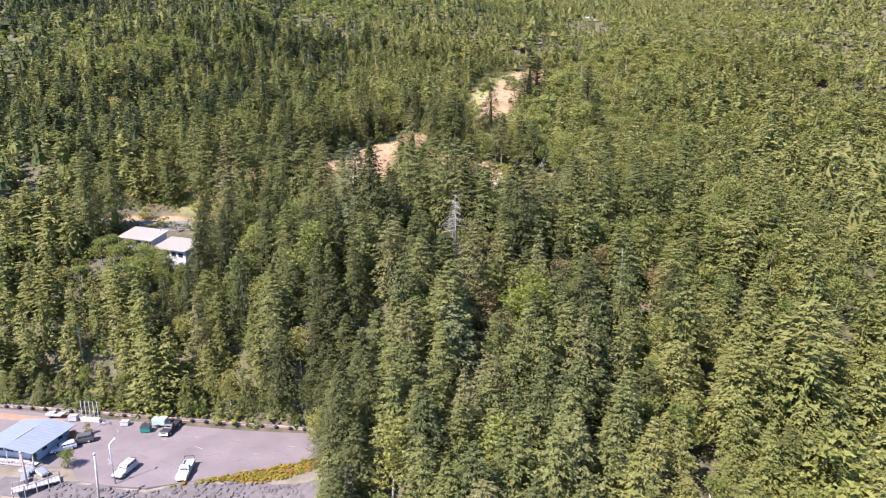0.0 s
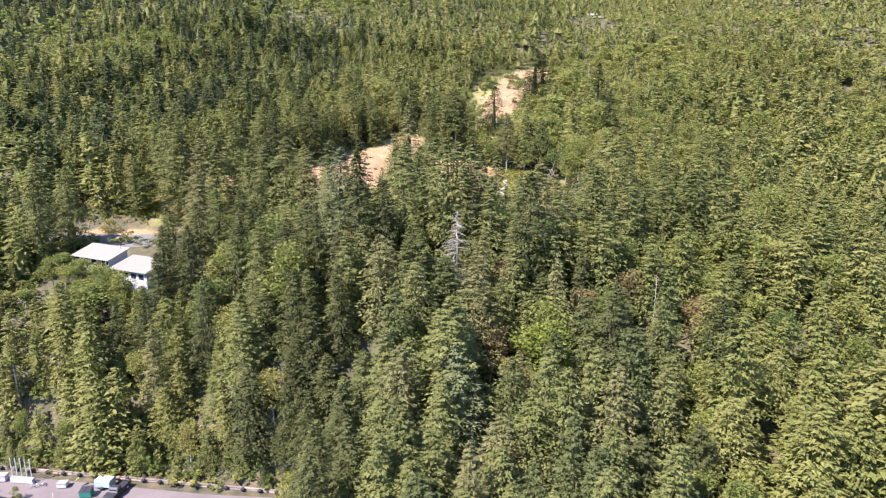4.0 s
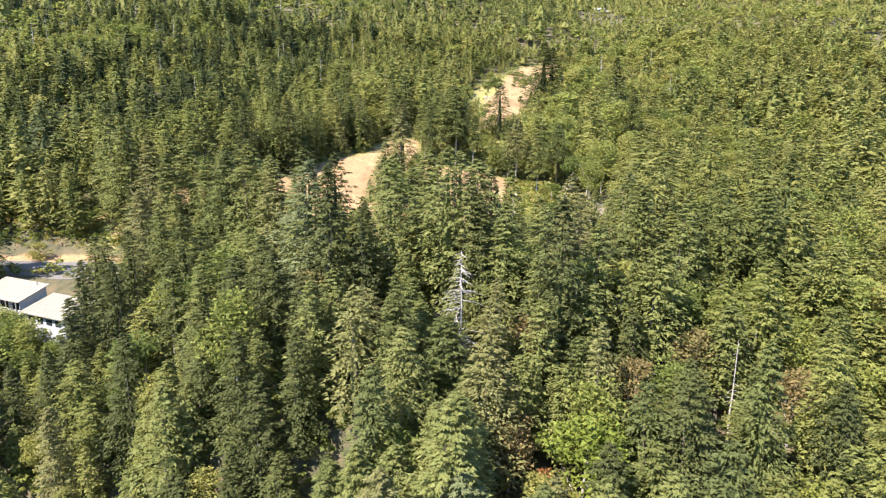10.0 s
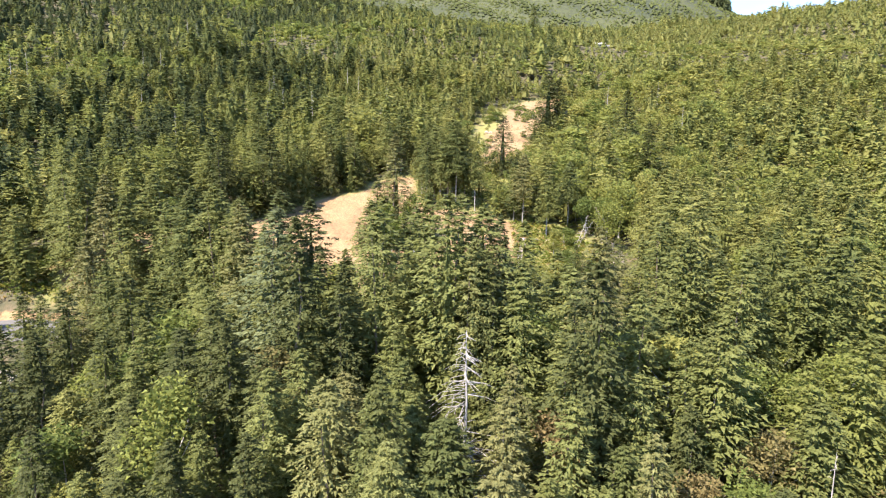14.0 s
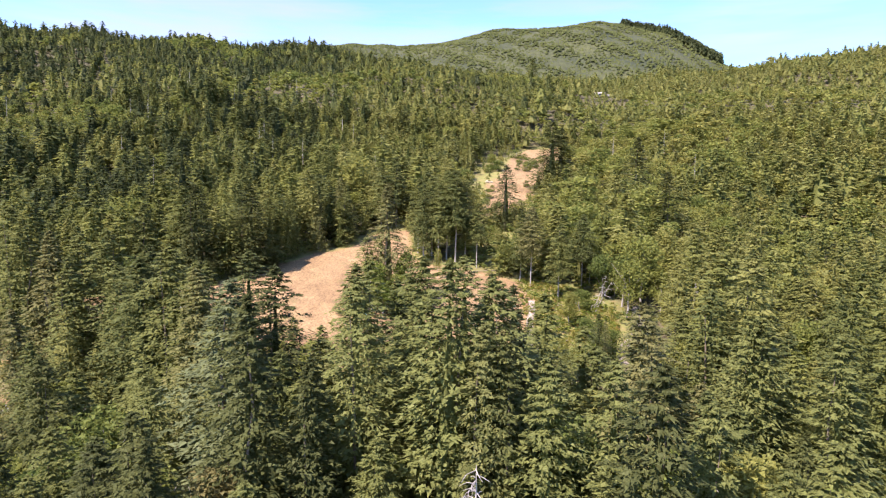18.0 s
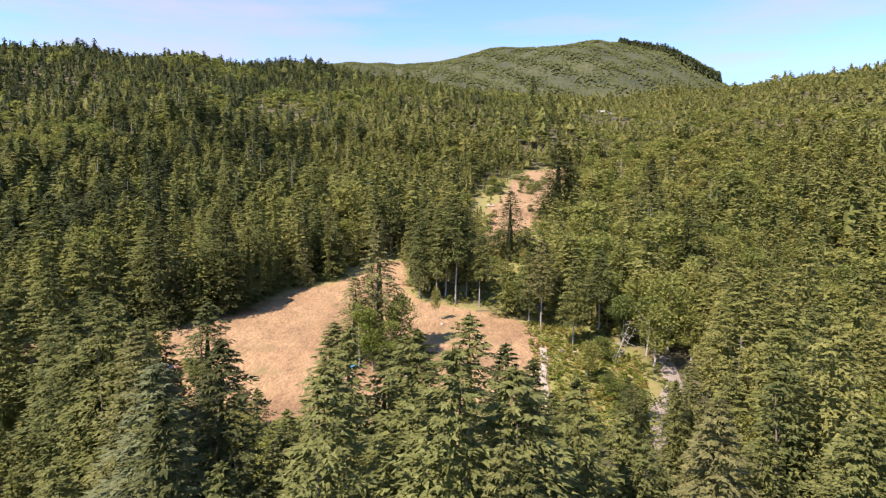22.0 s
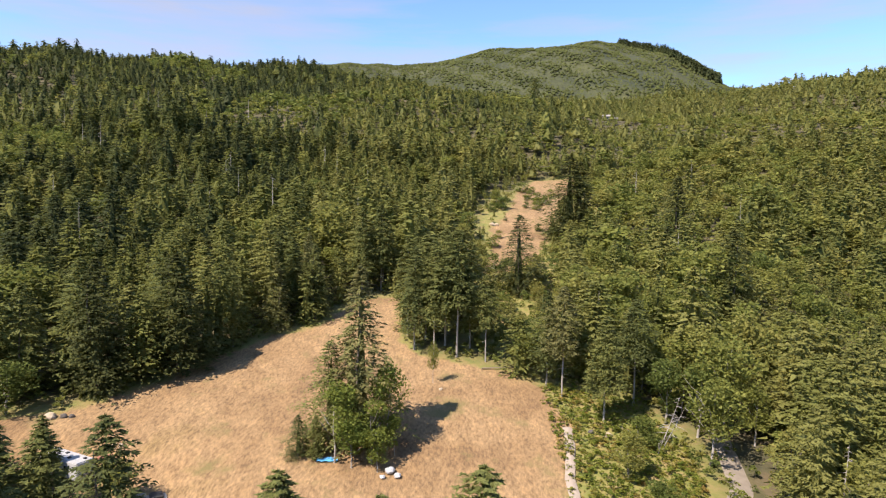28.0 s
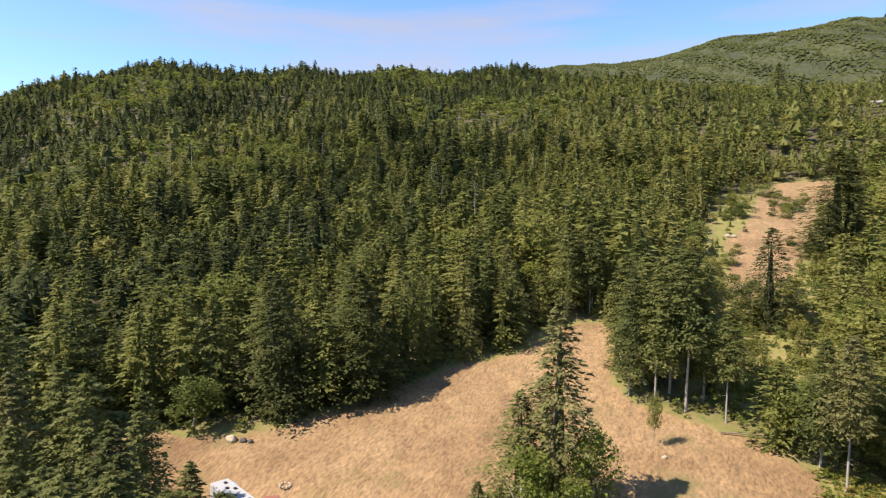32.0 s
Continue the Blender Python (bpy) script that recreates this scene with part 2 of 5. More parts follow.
def build_ground():
    m, n, l, p = material("ground")
    a = n.new("ShaderNodeAttribute")
    a.attribute_name = "tone"
    edge = noise_of(n, l, 0.16, 6, rough=0.65)
    s = n.new("ShaderNodeMath")
    s.operation = "MULTIPLY_ADD"
    l.new(edge, s.inputs[0])
    s.inputs[1].default_value = 0.9
    l.new(a.outputs["Fac"], s.inputs[2])
    grassy = ramp(n, l, s.outputs["Value"], [(0.86, (0, 0, 0)), (1.02, (1, 1, 1))])
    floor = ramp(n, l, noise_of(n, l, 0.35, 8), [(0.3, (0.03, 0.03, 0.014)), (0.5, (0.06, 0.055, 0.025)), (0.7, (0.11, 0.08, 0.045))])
    blotch = ramp(n, l, noise_of(n, l, 0.07, 7, rough=0.62), [(0.3, (0.15, 0.092, 0.044)), (0.45, (0.2, 0.128, 0.062)), (0.58, (0.25, 0.166, 0.084)), (0.72, (0.175, 0.12, 0.05))])
    c, turn, comb, blade, fine = (n.new("ShaderNode" + k) for k in ("TexCoord", "Mapping", "TexNoise", "Mapping", "TexNoise"))
    blade.inputs["Rotation"].default_value, blade.inputs["Scale"].default_value = (0, 0, radians(-48)), (2.4, 1.1, 1.0)
    fine.inputs["Scale"].default_value, fine.inputs["Detail"].default_value, fine.inputs["Roughness"].default_value = 1.0, 8, 0.72
    l.new(c.outputs["Object"], blade.inputs["Vector"])
    l.new(blade.outputs["Vector"], fine.inputs["Vector"])
    streak = fine.outputs["Fac"]
    turn.inputs["Rotation"].default_value, turn.inputs["Scale"].default_value = (0, 0, radians(-52)), (0.5, 0.13, 0.5)
    comb.inputs["Scale"].default_value, comb.inputs["Detail"].default_value, comb.inputs["Roughness"].default_value = 1.0, 7, 0.7
    l.new(c.outputs["Object"], turn.inputs["Vector"])
    l.new(turn.outputs["Vector"], comb.inputs["Vector"])
    dry = mixed(n, l, 0.9, blotch, ramp(n, l, streak, [(0.35, (0.48, 0.45, 0.42)), (0.5, (0.98, 0.96, 0.94)), (0.63, (1.4, 1.36, 1.28))]), "MULTIPLY")
    dry = mixed(n, l, 0.4, dry, ramp(n, l, comb.outputs["Fac"], [(0.34, (0.6, 0.55, 0.48)), (0.5, (1.0, 1.0, 1.0)), (0.66, (1.3, 1.28, 1.22))]), "MULTIPLY")
    weeds = ramp(n, l, noise_of(n, l, 0.11, 6, rough=0.7), [(0.56, (0, 0, 0)), (0.68, (1, 1, 1))])
    dry = mixed(n, l, weeds, dry, (0.15, 0.12, 0.045))
    w = n.new("ShaderNodeAttribute")
    w.attribute_name = "wild"
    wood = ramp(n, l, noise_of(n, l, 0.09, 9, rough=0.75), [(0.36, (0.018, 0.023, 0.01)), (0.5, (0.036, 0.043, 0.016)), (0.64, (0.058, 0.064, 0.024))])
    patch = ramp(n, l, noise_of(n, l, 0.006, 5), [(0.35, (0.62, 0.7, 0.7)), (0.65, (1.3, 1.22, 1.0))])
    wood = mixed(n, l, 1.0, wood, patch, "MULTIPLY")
    lush = ramp(n, l, noise_of(n, l, 0.5, 7, rough=0.7), [(0.3, (0.09, 0.11, 0.026)), (0.45, (0.15, 0.155, 0.036)), (0.57, (0.2, 0.165, 0.055)), (0.72, (0.25, 0.175, 0.085))])
    v = n.new("ShaderNodeAttribute")
    v.attribute_name = "verge"
    beach = n.new("ShaderNodeAttribute")
    beach.attribute_name = "shore"
    sand = ramp(n, l, noise_of(n, l, 0.12, 7, rough=0.65), [(0.35, (0.2, 0.17, 0.13)), (0.5, (0.145, 0.125, 0.09)), (0.6, (0.1, 0.1, 0.045)), (0.72, (0.13, 0.13, 0.045))])
    floor = mixed(n, l, beach.outputs["Fac"], floor, sand)
    near_cover = mixed(n, l, grassy, mixed(n, l, v.outputs["Fac"], floor, lush), dry)
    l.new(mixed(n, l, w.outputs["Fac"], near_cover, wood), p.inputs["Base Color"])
    p.inputs["Roughness"].default_value = 0.95
    bumped(n, l, p, streak, 0.6, 0.25)
    rings = np.r_[0, np.linspace(4, 320, 128), 330 * 1.045 ** np.arange(62)]
    turns = np.radians(np.linspace(-180, 180, 340, endpoint=False))
    d, t = np.meshgrid(rings, turns, indexing="ij")
    x, y = d * np.sin(t), 150 + d * np.cos(t)
    z = height(x, y)
    tone = np.maximum(np.maximum(inside(x, y, MEADOW), inside(x, y, UPPER)), inside(x, y, YARD) - 3)
    tone = np.maximum(tone, inside(x, y, FAR_YARD))
    me = mesh_of("ground", np.stack([x, y, z], -1).reshape(-1, 3), grid_faces(len(rings), len(turns), True), m, np.clip(0.5 + tone.ravel() / 10, 0, 1), True)
    me.attributes.new("verge", "FLOAT", "POINT").data.foreach_set("value", smooth(-9, 1, np.maximum.reduce([inside(x, y, VERGE), inside(x, y, MEADOW), inside(x, y, UPPER), inside(x, y, LOW_WOOD)])).ravel().astype(np.float32))
    me.attributes.new("shore", "FLOAT", "POINT").data.foreach_set("value", smooth(-9, 7, np.maximum(np.minimum(102 - y, -16 - x), 56 - y)).ravel().astype(np.float32))
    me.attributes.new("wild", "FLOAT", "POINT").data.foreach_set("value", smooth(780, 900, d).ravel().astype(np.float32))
    ob = new("ground", me)
    tagged(ob, "sloping ground with dry tan grass and dark forest floor", "ground", kind="structure")


build_ground()


# ---- trees ----
def fans(n):
    return np.arange(n * 3).reshape(-1, 3)


def fir_shape(rng, branches, twigs, size, bare=0.1, fat=0.2, droop=0.35, top=0.85, core=0.0):
    """Needle tufts of a fir of height 1: arching branches, each with side twigs that end in small sprays."""
    up = ((np.arange(branches) + 0.5) / branches) ** 0.97
    zf = bare + (1 - bare) * up * 0.985
    az = np.arange(branches) * 2.399 + rng.uniform(-0.5, 0.5, branches)
    lop = 1 + 0.2 * np.sin(az + rng.uniform(0, 6.28)) + 0.16 * np.sin(2 * az + up * 7 + rng.uniform(0, 6.28))
    length = fat * ((1 - up) ** top * np.minimum(1, 0.55 + up * 3) * rng.uniform(0.62, 1.12, branches) * lop + 0.02)
    sag = length * (droop * (1 - up) - 0.3 * up + rng.uniform(-0.18, 0.22, branches))
    d = np.stack([np.cos(az), np.sin(az), 0 * az], 1)
    s = np.stack([-np.sin(az), np.cos(az), 0 * az], 1)
    z = np.array([0, 0, 1.0])
    base = np.stack([0 * zf, 0 * zf, zf], 1)
    reach = d * length[:, None] - z * sag[:, None]
    u = lambda a, b: rng.uniform(a, b, (branches, 1))
    out = []
    for k in range(twigs):
        f = 0.2 + 0.8 * (k + u(0.1, 0.9)) / twigs
        sign = rng.choice([-1.0, 1.0], (branches, 1))
        side = length[:, None] * 0.46 * (1.22 - f) * u(0.05, 1.0)
        at = base + reach * f + z * length[:, None] * 0.13 * np.sin(3 * f) + s * sign * side + d * side * 0.45 - z * side * u(-0.05, 0.6)
        way = d * u(0.35, 1.0) + s * sign * u(0.0, 1.0) - z * u(-0.2, 0.65)
        way /= np.linalg.norm(way, axis=1)[:, None]
        flat = np.cross(way, z + d * 0.45 + rng.normal(0, 0.34, (branches, 3)))
        flat /= np.linalg.norm(flat, axis=1)[:, None]
        ln = size * u(0.6, 1.4) * (0.74 + 0.36 * (1 - up))[:, None]
        w = ln * u(0.28, 0.5)
        out.append(np.stack([at - way * ln * 0.4 + flat * w, at - way * ln * 0.4 - flat * w, at + way * ln], 1))
    a = np.arange(6) * 1.05
    tip = np.stack([np.cos(a), np.sin(a), 0 * a], 1)
    out.append(np.stack([z * 0.93 + tip * 0.012, z * 0.93 - tip * 0.004, z * 1.0 + tip * 0.002], 1))
    if core:
        # the dense inner body of a tree that is seen only from afar
        b = a + 1.05
        ring = np.stack([np.cos(b), np.sin(b), 0 * b], 1)
        low, high = z * (bare + 0.05), z * 0.9
        out.append(np.stack([tip * fat * core + low, ring * fat * core + low, high + tip * 0.0], 1))
    return np.concatenate(out).reshape(-1, 3)


def leafy_shape(rng, leaves, lobes, size=0.05, low=0.22, wide=0.27):
    """Leaf clumps of a broadleaf tree of height 1: several lobes, with gaps."""
    c = np.stack([rng.uniform(-1, 1, lobes) * wide * 0.62, rng.uniform(-1, 1, lobes) * wide * 0.62, rng.uniform(low + 0.12, 0.84, lobes)], 1)
    c[0] = (0, 0, 0.84)
    c[1:, :2] *= (1.25 - np.abs(c[1:, 2:] - 0.5) * 1.3)
    r = rng.uniform(0.10, 0.17, lobes)
    k = rng.integers(0, lobes, leaves)
    v = rng.normal(size=(leaves, 3))
    v /= np.linalg.norm(v, axis=1)[:, None]
    at = c[k] + v * (r[k] * rng.uniform(0.45, 1.1, leaves) ** 0.6)[:, None] * [1, 1, 0.85]
    way = rng.normal(size=(leaves, 3)) * [1, 1, 0.5] + v * 0.5
    way /= np.linalg.norm(way, axis=1)[:, None]
    flat = np.cross(way, rng.normal(size=(leaves, 3)))
    flat /= np.linalg.norm(flat, axis=1)[:, None]
    half = size * rng.uniform(0.6, 1.4, leaves)[:, None]
    return np.stack([at - way * half + flat * half * 0.75, at - way * half * 0.6 - flat * half * 0.8, at + way * half], 1).reshape(-1, 3)


def stem_shape(rng, sides=6, rings=5, thick=0.016, top=0.97, bend=0.01, limbs=0):
    """A tapered stem of height 1, with limbs if wanted."""
    v, f = [], []

    def tube(points, radii):
        first = sum(len(a) for a in v)
        for p, r in zip(points, radii):
            a = np.arange(sides) * 2 * np.pi / sides
            v.append(np.stack([p[0] + r * np.cos(a), p[1] + r * np.sin(a), np.full(sides, p[2])], 1))
        f.append(grid_faces(len(points), sides, True) + first)

    h = np.linspace(-0.03, top, rings)
    off = np.cumsum(rng.normal(0, bend, (rings, 2)), 0)
    tube(np.column_stack([off, h]), thick * (1.05 - h / top * 0.95))
    for k in range(limbs):
        z0, a = rng.uniform(0.25, 0.6), rng.uniform(0, 6.28)
        i = int(z0 / top * (rings - 1))
        r = rng.uniform(0.12, 0.22)
        start = np.array([*off[i], z0])
        tube([start, start + [r * 0.5 * np.cos(a), r * 0.5 * np.sin(a), 0.1], start + [r * np.cos(a), r * np.sin(a), 0.25]], [thick * 0.45, thick * 0.3, thick * 0.1])
    return np.concatenate(v), np.concatenate(f)


RNG = np.random.default_rng(7)


def tree_prototype(name, label, crown_mesh, stem_mesh, group):
    root = new(name)
    tagged(root, label, "tree", group)
    for part_name, me in (("trunk", stem_mesh), ("crown", crown_mesh)):
        ob = new(part_name, me)
        ob.parent = root
    return root


def joined_forest(name, label, spots, shapes, mat, kind_tone):
    """One mesh of many trees. spots: x, y, z, height, fatness, turn, tone."""
    vs, tones = [], []
    for i, (x, y, z, h, fat, turn, tone) in enumerate(spots):
        v = shapes[i % len(shapes)]
        c, s = math.cos(turn) * h * fat, math.sin(turn) * h * fat
        vs.append(np.stack([v[:, 0] * c - v[:, 1] * s + x, v[:, 0] * s + v[:, 1] * c + y, v[:, 2] * h + z], 1))
        tones.append(np.full(len(v), tone))
    v = np.concatenate(vs)
    ob = new(name, mesh_of(name, v, fans(len(v) // 3), mat, np.concatenate(tones)))
    return tagged(ob, label, "forest", kind="stuff")


def scatter(step, x0, x1, y0, y1):
    """A jittered lattice of places."""
    xs, ys = np.meshgrid(np.arange(x0, x1, step), np.arange(y0, y1, step * 0.87), indexing="ij")
    xs = xs + (np.arange(xs.shape[1]) % 2) * step / 2
    xs, ys = xs + RNG.uniform(-0.38, 0.38, xs.shape) * step, ys + RNG.uniform(-0.38, 0.38, ys.shape) * step
    return np.stack([xs.ravel(), ys.ravel()], 1)


def seen_from_path(x, y):
    return (np.abs(x) < 0.76 * y + 6) | ((x < 0) & (-x < 1.5 * (y - 150)))


def broadleaf_share(x, y):
    """Where alder and maple grow among the firs: mostly on the slopes right of the upper field."""
    clumps = 0.7 * smooth(0.16, 0.4, np.sin(x / 47 + 0.6 * np.sin(y / 39)) * np.sin(y / 58 + 1.3 + 0.5 * np.sin(x / 33))) * smooth(300, 380, y)
    return np.clip(0.05 + 0.44 * smooth(8, 40, x - 0.05 * (y - 250)) * smooth(205, 250, y) * smooth(640, 420, y) + clumps, 0, 0.85)


def open_land(x, y):
    shut = (inside(x, y, MEADOW) > -1.0) | (inside(x, y, VERGE) > -1) | (inside(x, y, UPPER) > -1) | (inside(x, y, LOT) > -4.0) | (inside(x, y, YARD) > -1) | (inside(x, y, FAR_YARD) > -2) | (inside(x, y, DRIVE) > -2) | (inside(x, y, STEMS) > 0)
    return shut | (y < 62) | ((x < -19) & (y < 112)) | ((np.abs(x + 81) < 17) & (y > 151) & (y < 186))


FORMS = [(0.04, 0.25, 0.4, 0.7), (0.2, 0.23, 0.5, 0.66), (0.05, 0.28, 0.55, 0.68), (0.28, 0.22, 0.35, 0.6), (0.03, 0.26, 0.6, 0.76), (0.4, 0.22, 0.35, 0.58), (0.14, 0.27, 0.55, 0.62)]
near_firs = [fir_shape(RNG, 200, 30, 0.0158, b, f, d, t, 0.15) for b, f, d, t in FORMS]
slope_firs = [fir_shape(RNG, 156, 20, 0.0185, b, f, d, t, 0.16) for b, f, d, t in FORMS]
close_firs = [fir_shape(RNG, 104, 10, 0.031, b, f, d, t, 0.2) for b, f, d, t in FORMS[:5]]
mid_firs = [fir_shape(RNG, 66, 4, 0.056, b, f, d, t, 0.4) for b, f, d, t in ((0.12, 0.26, 0.4, 0.72), (0.2, 0.22, 0.5, 0.7), (0.12, 0.3, 0.55, 0.74), (0.28, 0.21, 0.4, 0.66), (0.16, 0.26, 0.6, 0.8), (0.1, 0.32, 0.45, 0.64))]
far_firs = [fir_shape(RNG, 27, 2, 0.092, b, f, d, t, 0.5) for b, f, d, t in ((0.2, 0.28, 0.4, 0.76), (0.25, 0.23, 0.5, 0.74), (0.15, 0.33, 0.5, 0.7), (0.3, 0.27, 0.35, 0.74))]
near_leafy = [leafy_shape(RNG, 2300, 15, 0.0155) for _ in range(4)]
close_leafy = [leafy_shape(RNG, 1250, 14, 0.0205) for _ in range(4)]
mid_leafy = [leafy_shape(RNG, 270, 11, 0.037) for _ in range(4)]
far_leafy = [leafy_shape(RNG, 72, 8, 0.066) for _ in range(4)]

fir_protos, leafy_protos = [], []
for v in near_firs:
    sv, sf = stem_shape(RNG, 6, 5, 0.011, 0.85)
    fir_protos.append((mesh_of("crown", v, fans(len(v) // 3), m_fir), mesh_of("trunk", sv, sf, m_bark, None, True)))
for v in near_leafy:
    sv, sf = stem_shape(RNG, 6, 5, 0.014, 0.8, 0.012, 4)
    leafy_protos.append((mesh_of("crown", v, fans(len(v) // 3), m_alder), mesh_of("trunk", sv, sf, m_pale_bark, None, True)))


light_firs = [(mesh_of("crown", v, fans(len(v) // 3), m_fir), fir_protos[k][1]) for k, v in enumerate(slope_firs)]


def plant(name, label, group, meshes, x, y, h, fat=1.0, z=None):
    crown, trunk = meshes
    root = tree_prototype(name, label, crown, trunk, group)
    root.matrix_world = Matrix.Translation((x, y, ground_at(x, y) if z is None else z)) @ Matrix.Rotation(random.uniform(0, 6.28), 4, "Z") @ Matrix.Diagonal((h * fat, h * fat, h, 1))
    return root


TAKEN = []
# x, y, height, fatness of firs that stand out
FIRS = [(1.9, 108, 26, 1.35), (-46, 139, 21, 1), (-12.8, 120, 20, 1), (-5.7, 128.7, 20, 0.9), (27.7, 115, 22, 1.1), (36.8, 117, 24, 1), (-54, 132.6, 20, 1), (-42.6, 149.7, 22, 1.1), (-8, 109.7, 22, 1.1), (17.7, 110, 19, 1.2), (45.2, 116, 20, 1.1),
        (-47.8, 191, 26, 1), (6.1, 146, 24, 1), (8, 134, 18, 0.9), (-1.5, 167, 24, 1), (21.2, 152.5, 25, 1.1), (32.2, 152.5, 24, 1.1)]
MORE_FIRS = [(-62, 158, 19, 1.2), (-60, 150, 19, 1.15), (-57, 165, 21, 1.15), (-99, 172, 24, 1.2), (-104, 182, 25, 1.2), (-96, 181, 22, 1.1), (-60, 143, 17, 1.1), (-66, 143, 14, 1.2), (-56, 176, 20, 1.1), (-62, 181, 21, 1.2), (-64.5, 167, 19, 1.2), (-67, 175, 15, 1.2), (-11.2, 146, 22, 1), (-5.3, 128.5, 22, 1), (-45.3, 161, 24, 1.1), (-54.8, 154.3, 22, 1.1), (38.9, 148.4, 24, 1.1), 
             (48.5, 185.4, 22, 1.1), (30.5, 184, 12.5, 1.3), (34, 187.5, 12.5, 1.3), (37, 183, 14, 1.3), (41, 190, 13, 1.3)]
EDGE_FIRS = [(-18, 160, 26, 1.15), (26.8, 191, 10, 1.2), (-43, 200.7, 20, 1.1), (-53, 204.5, 22, 1.1), (-39.5, 256, 17, 1.0), (-33, 265, 15, 1.2), (-26, 271, 17, 1.1), (-28.5, 277, 18, 1),
             (-60.5, 240, 22, 1.5), (-50.5, 250, 21, 1.45), (-60, 204, 26, 1.25), (-69, 202, 27, 1.2), (-52, 197, 24, 1.2), (-45, 192, 24, 1.2), (-77, 207, 26, 1.2), (-3.5, 288, 20, 0.9), (88, 690, 27, 1.5), (-67.5, 235, 19, 1.5), (-66.5, 206.3, 25, 1.2), (-82.4, 211, 26, 1.2), (-62.5, 213.5, 11, 1.2), (-56, 208, 21, 1.1)]
GROVE_FIRS = [(-40, 184, 27, 1.25), (-49, 197, 27, 1.25), (-33, 176, 24, 1.2), (-29.5, 188.3, 22, 1.3), (-11.4, 178.4, 21, 1.45), (-20.3, 178.7, 13, 1.2), (4, 175.7, 23, 1.4), (-41.5, 190, 25, 1.3), (-37, 191, 22, 1.3), (-45.5, 186, 26, 1.3), (12, 183, 13, 1.3), (17.5, 187, 9, 1.4), (-24.5, 186, 10.5, 1.3), (-5, 171, 21, 1.1), (-34.5, 180, 24, 1.2), (-27, 172, 16, 1.2), (13, 174, 15, 1.2), (9.5, 166, 22, 1.1), (-52.5, 192.8, 25, 1.2), (-63.3, 197.9, 25, 1.2)]
BANK_FIRS = [(-22.5, 126.5, 18, 1.2), (-19.5, 123.5, 16, 1.2), (-26, 129.5, 17, 1.2), (-18, 128.5, 18, 1.1), (-24, 122.8, 12, 1.3), (-17, 100, 20, 1.1), (-14, 106, 22, 1.05), (-18.5, 109, 19, 1.05), (-12, 98, 19, 1.1), (-20.5, 103.5, 13, 1.2), (-16, 114, 20, 1.1), (-22, 120.5, 17, 1.1), (-26, 124, 16, 1.2), (1.4, 149.5, 30, 1.15), (7, 167, 23, 1.2), (4.6, 146, 25.5, 0.9), (16.4, 134, 29, 1.1), (33.6, 153, 23.5, 1.15), (9.8, 143, 24, 1.1), (-8, 153, 27, 1.1), (-3.5, 177, 20, 1.3), (-1.4, 159, 27.5, 1.25), (5.8, 152.3, 27.5, 1.3), (-16.8, 146, 28, 1.1), (-34, 138.5, 17, 1.3), (-31, 145.5, 18, 1.3), (-36.5, 145, 19, 1.2), (-17, 133, 18, 1.2), (-14.5, 137, 17, 1.2), (-24, 141, 18, 1.2), (-38, 151, 20, 1.2)]
WOOD_LEAFY = [(-28.8, 137.7, 17, 1.1), (19.5, 121, 16, 1.0), (-8.6, 180, 12, 1.3), (-24, 182, 9, 1.4), (-15.5, 174, 12, 1.2), (1, 168, 13, 1.2), (11, 180, 9, 1.3), (-21.5, 108, 11, 1.2)]
BANK_LEAFY = [(-88.5, 163.5, 9.5, 1.3), (-83, 161, 9.5, 1.4), (-77.5, 159, 10, 1.3), (-71.5, 156.5, 10, 1.3), (-74.5, 158, 9.5, 1.3), (-85, 164.5, 5, 1.5), (-79, 160.5, 5, 1.5), (-72.5, 157.5, 5.5, 1.4), (-67, 155, 7, 1.3), (-87.5, 162, 7.5, 1.3), (-82, 158, 6.5, 1.4), (-75, 154.5, 8.5, 1.3), (-92, 165, 8, 1.2), (-70, 152, 8, 1.2), (-84, 152, 7, 1.3), (-66.1, 228.5, 9, 1.7), (-99, 186, 5, 1.5), (-64, 187, 5, 1.4), (-94, 196, 5, 1.5), (-71, 196, 5, 1.5), (-92, 154, 7, 1.6), (-79, 152, 4, 1.7), (-68, 160, 4, 1.5), (-66.5, 167, 5, 1.4), (-86, 157.5, 3, 1.6), (-67, 174, 5, 1.4), (-64, 181, 6, 1.4), (-97, 155, 6, 1.6), (-71, 149, 4.5, 1.6), (-68.6, 103.6, 4, 1.3), (-71.2, 115.4, 3, 0.9), (-75.5, 105.2, 2.5, 0.8)]
VERGE_LEAFY = [(26.9, 213.7, 7, 1.4), (-39, 209.5, 7.5, 1.5), (20.6, 192, 6, 1.4), (39.6, 217, 13, 1.2), (30.7, 221.5, 5, 1.7), (29, 206, 5, 1.5), (44.5, 228, 9, 1.3), (-50.2, 211.8, 2.4, 1.5), (40.5, 224, 12, 1.2), (37.5, 228, 11, 1.2), (45, 207, 11, 1.2), (31.5, 199, 5, 1.5)]
FIELD_LEAFY = [(32, 271, 14, 1.0), (13, 292, 9, 1.2), (16.5, 299, 8, 1.3), (12, 305, 10, 1.2), (9, 318, 11, 1.2), (20, 302, 6, 1.5), (11, 338, 10, 1.2), (25.5, 391, 7, 1.7)]


def crown_in(mesh, mat):
    me = mesh.copy()
    me.materials.clear()
    me.materials.append(mat)
    return me


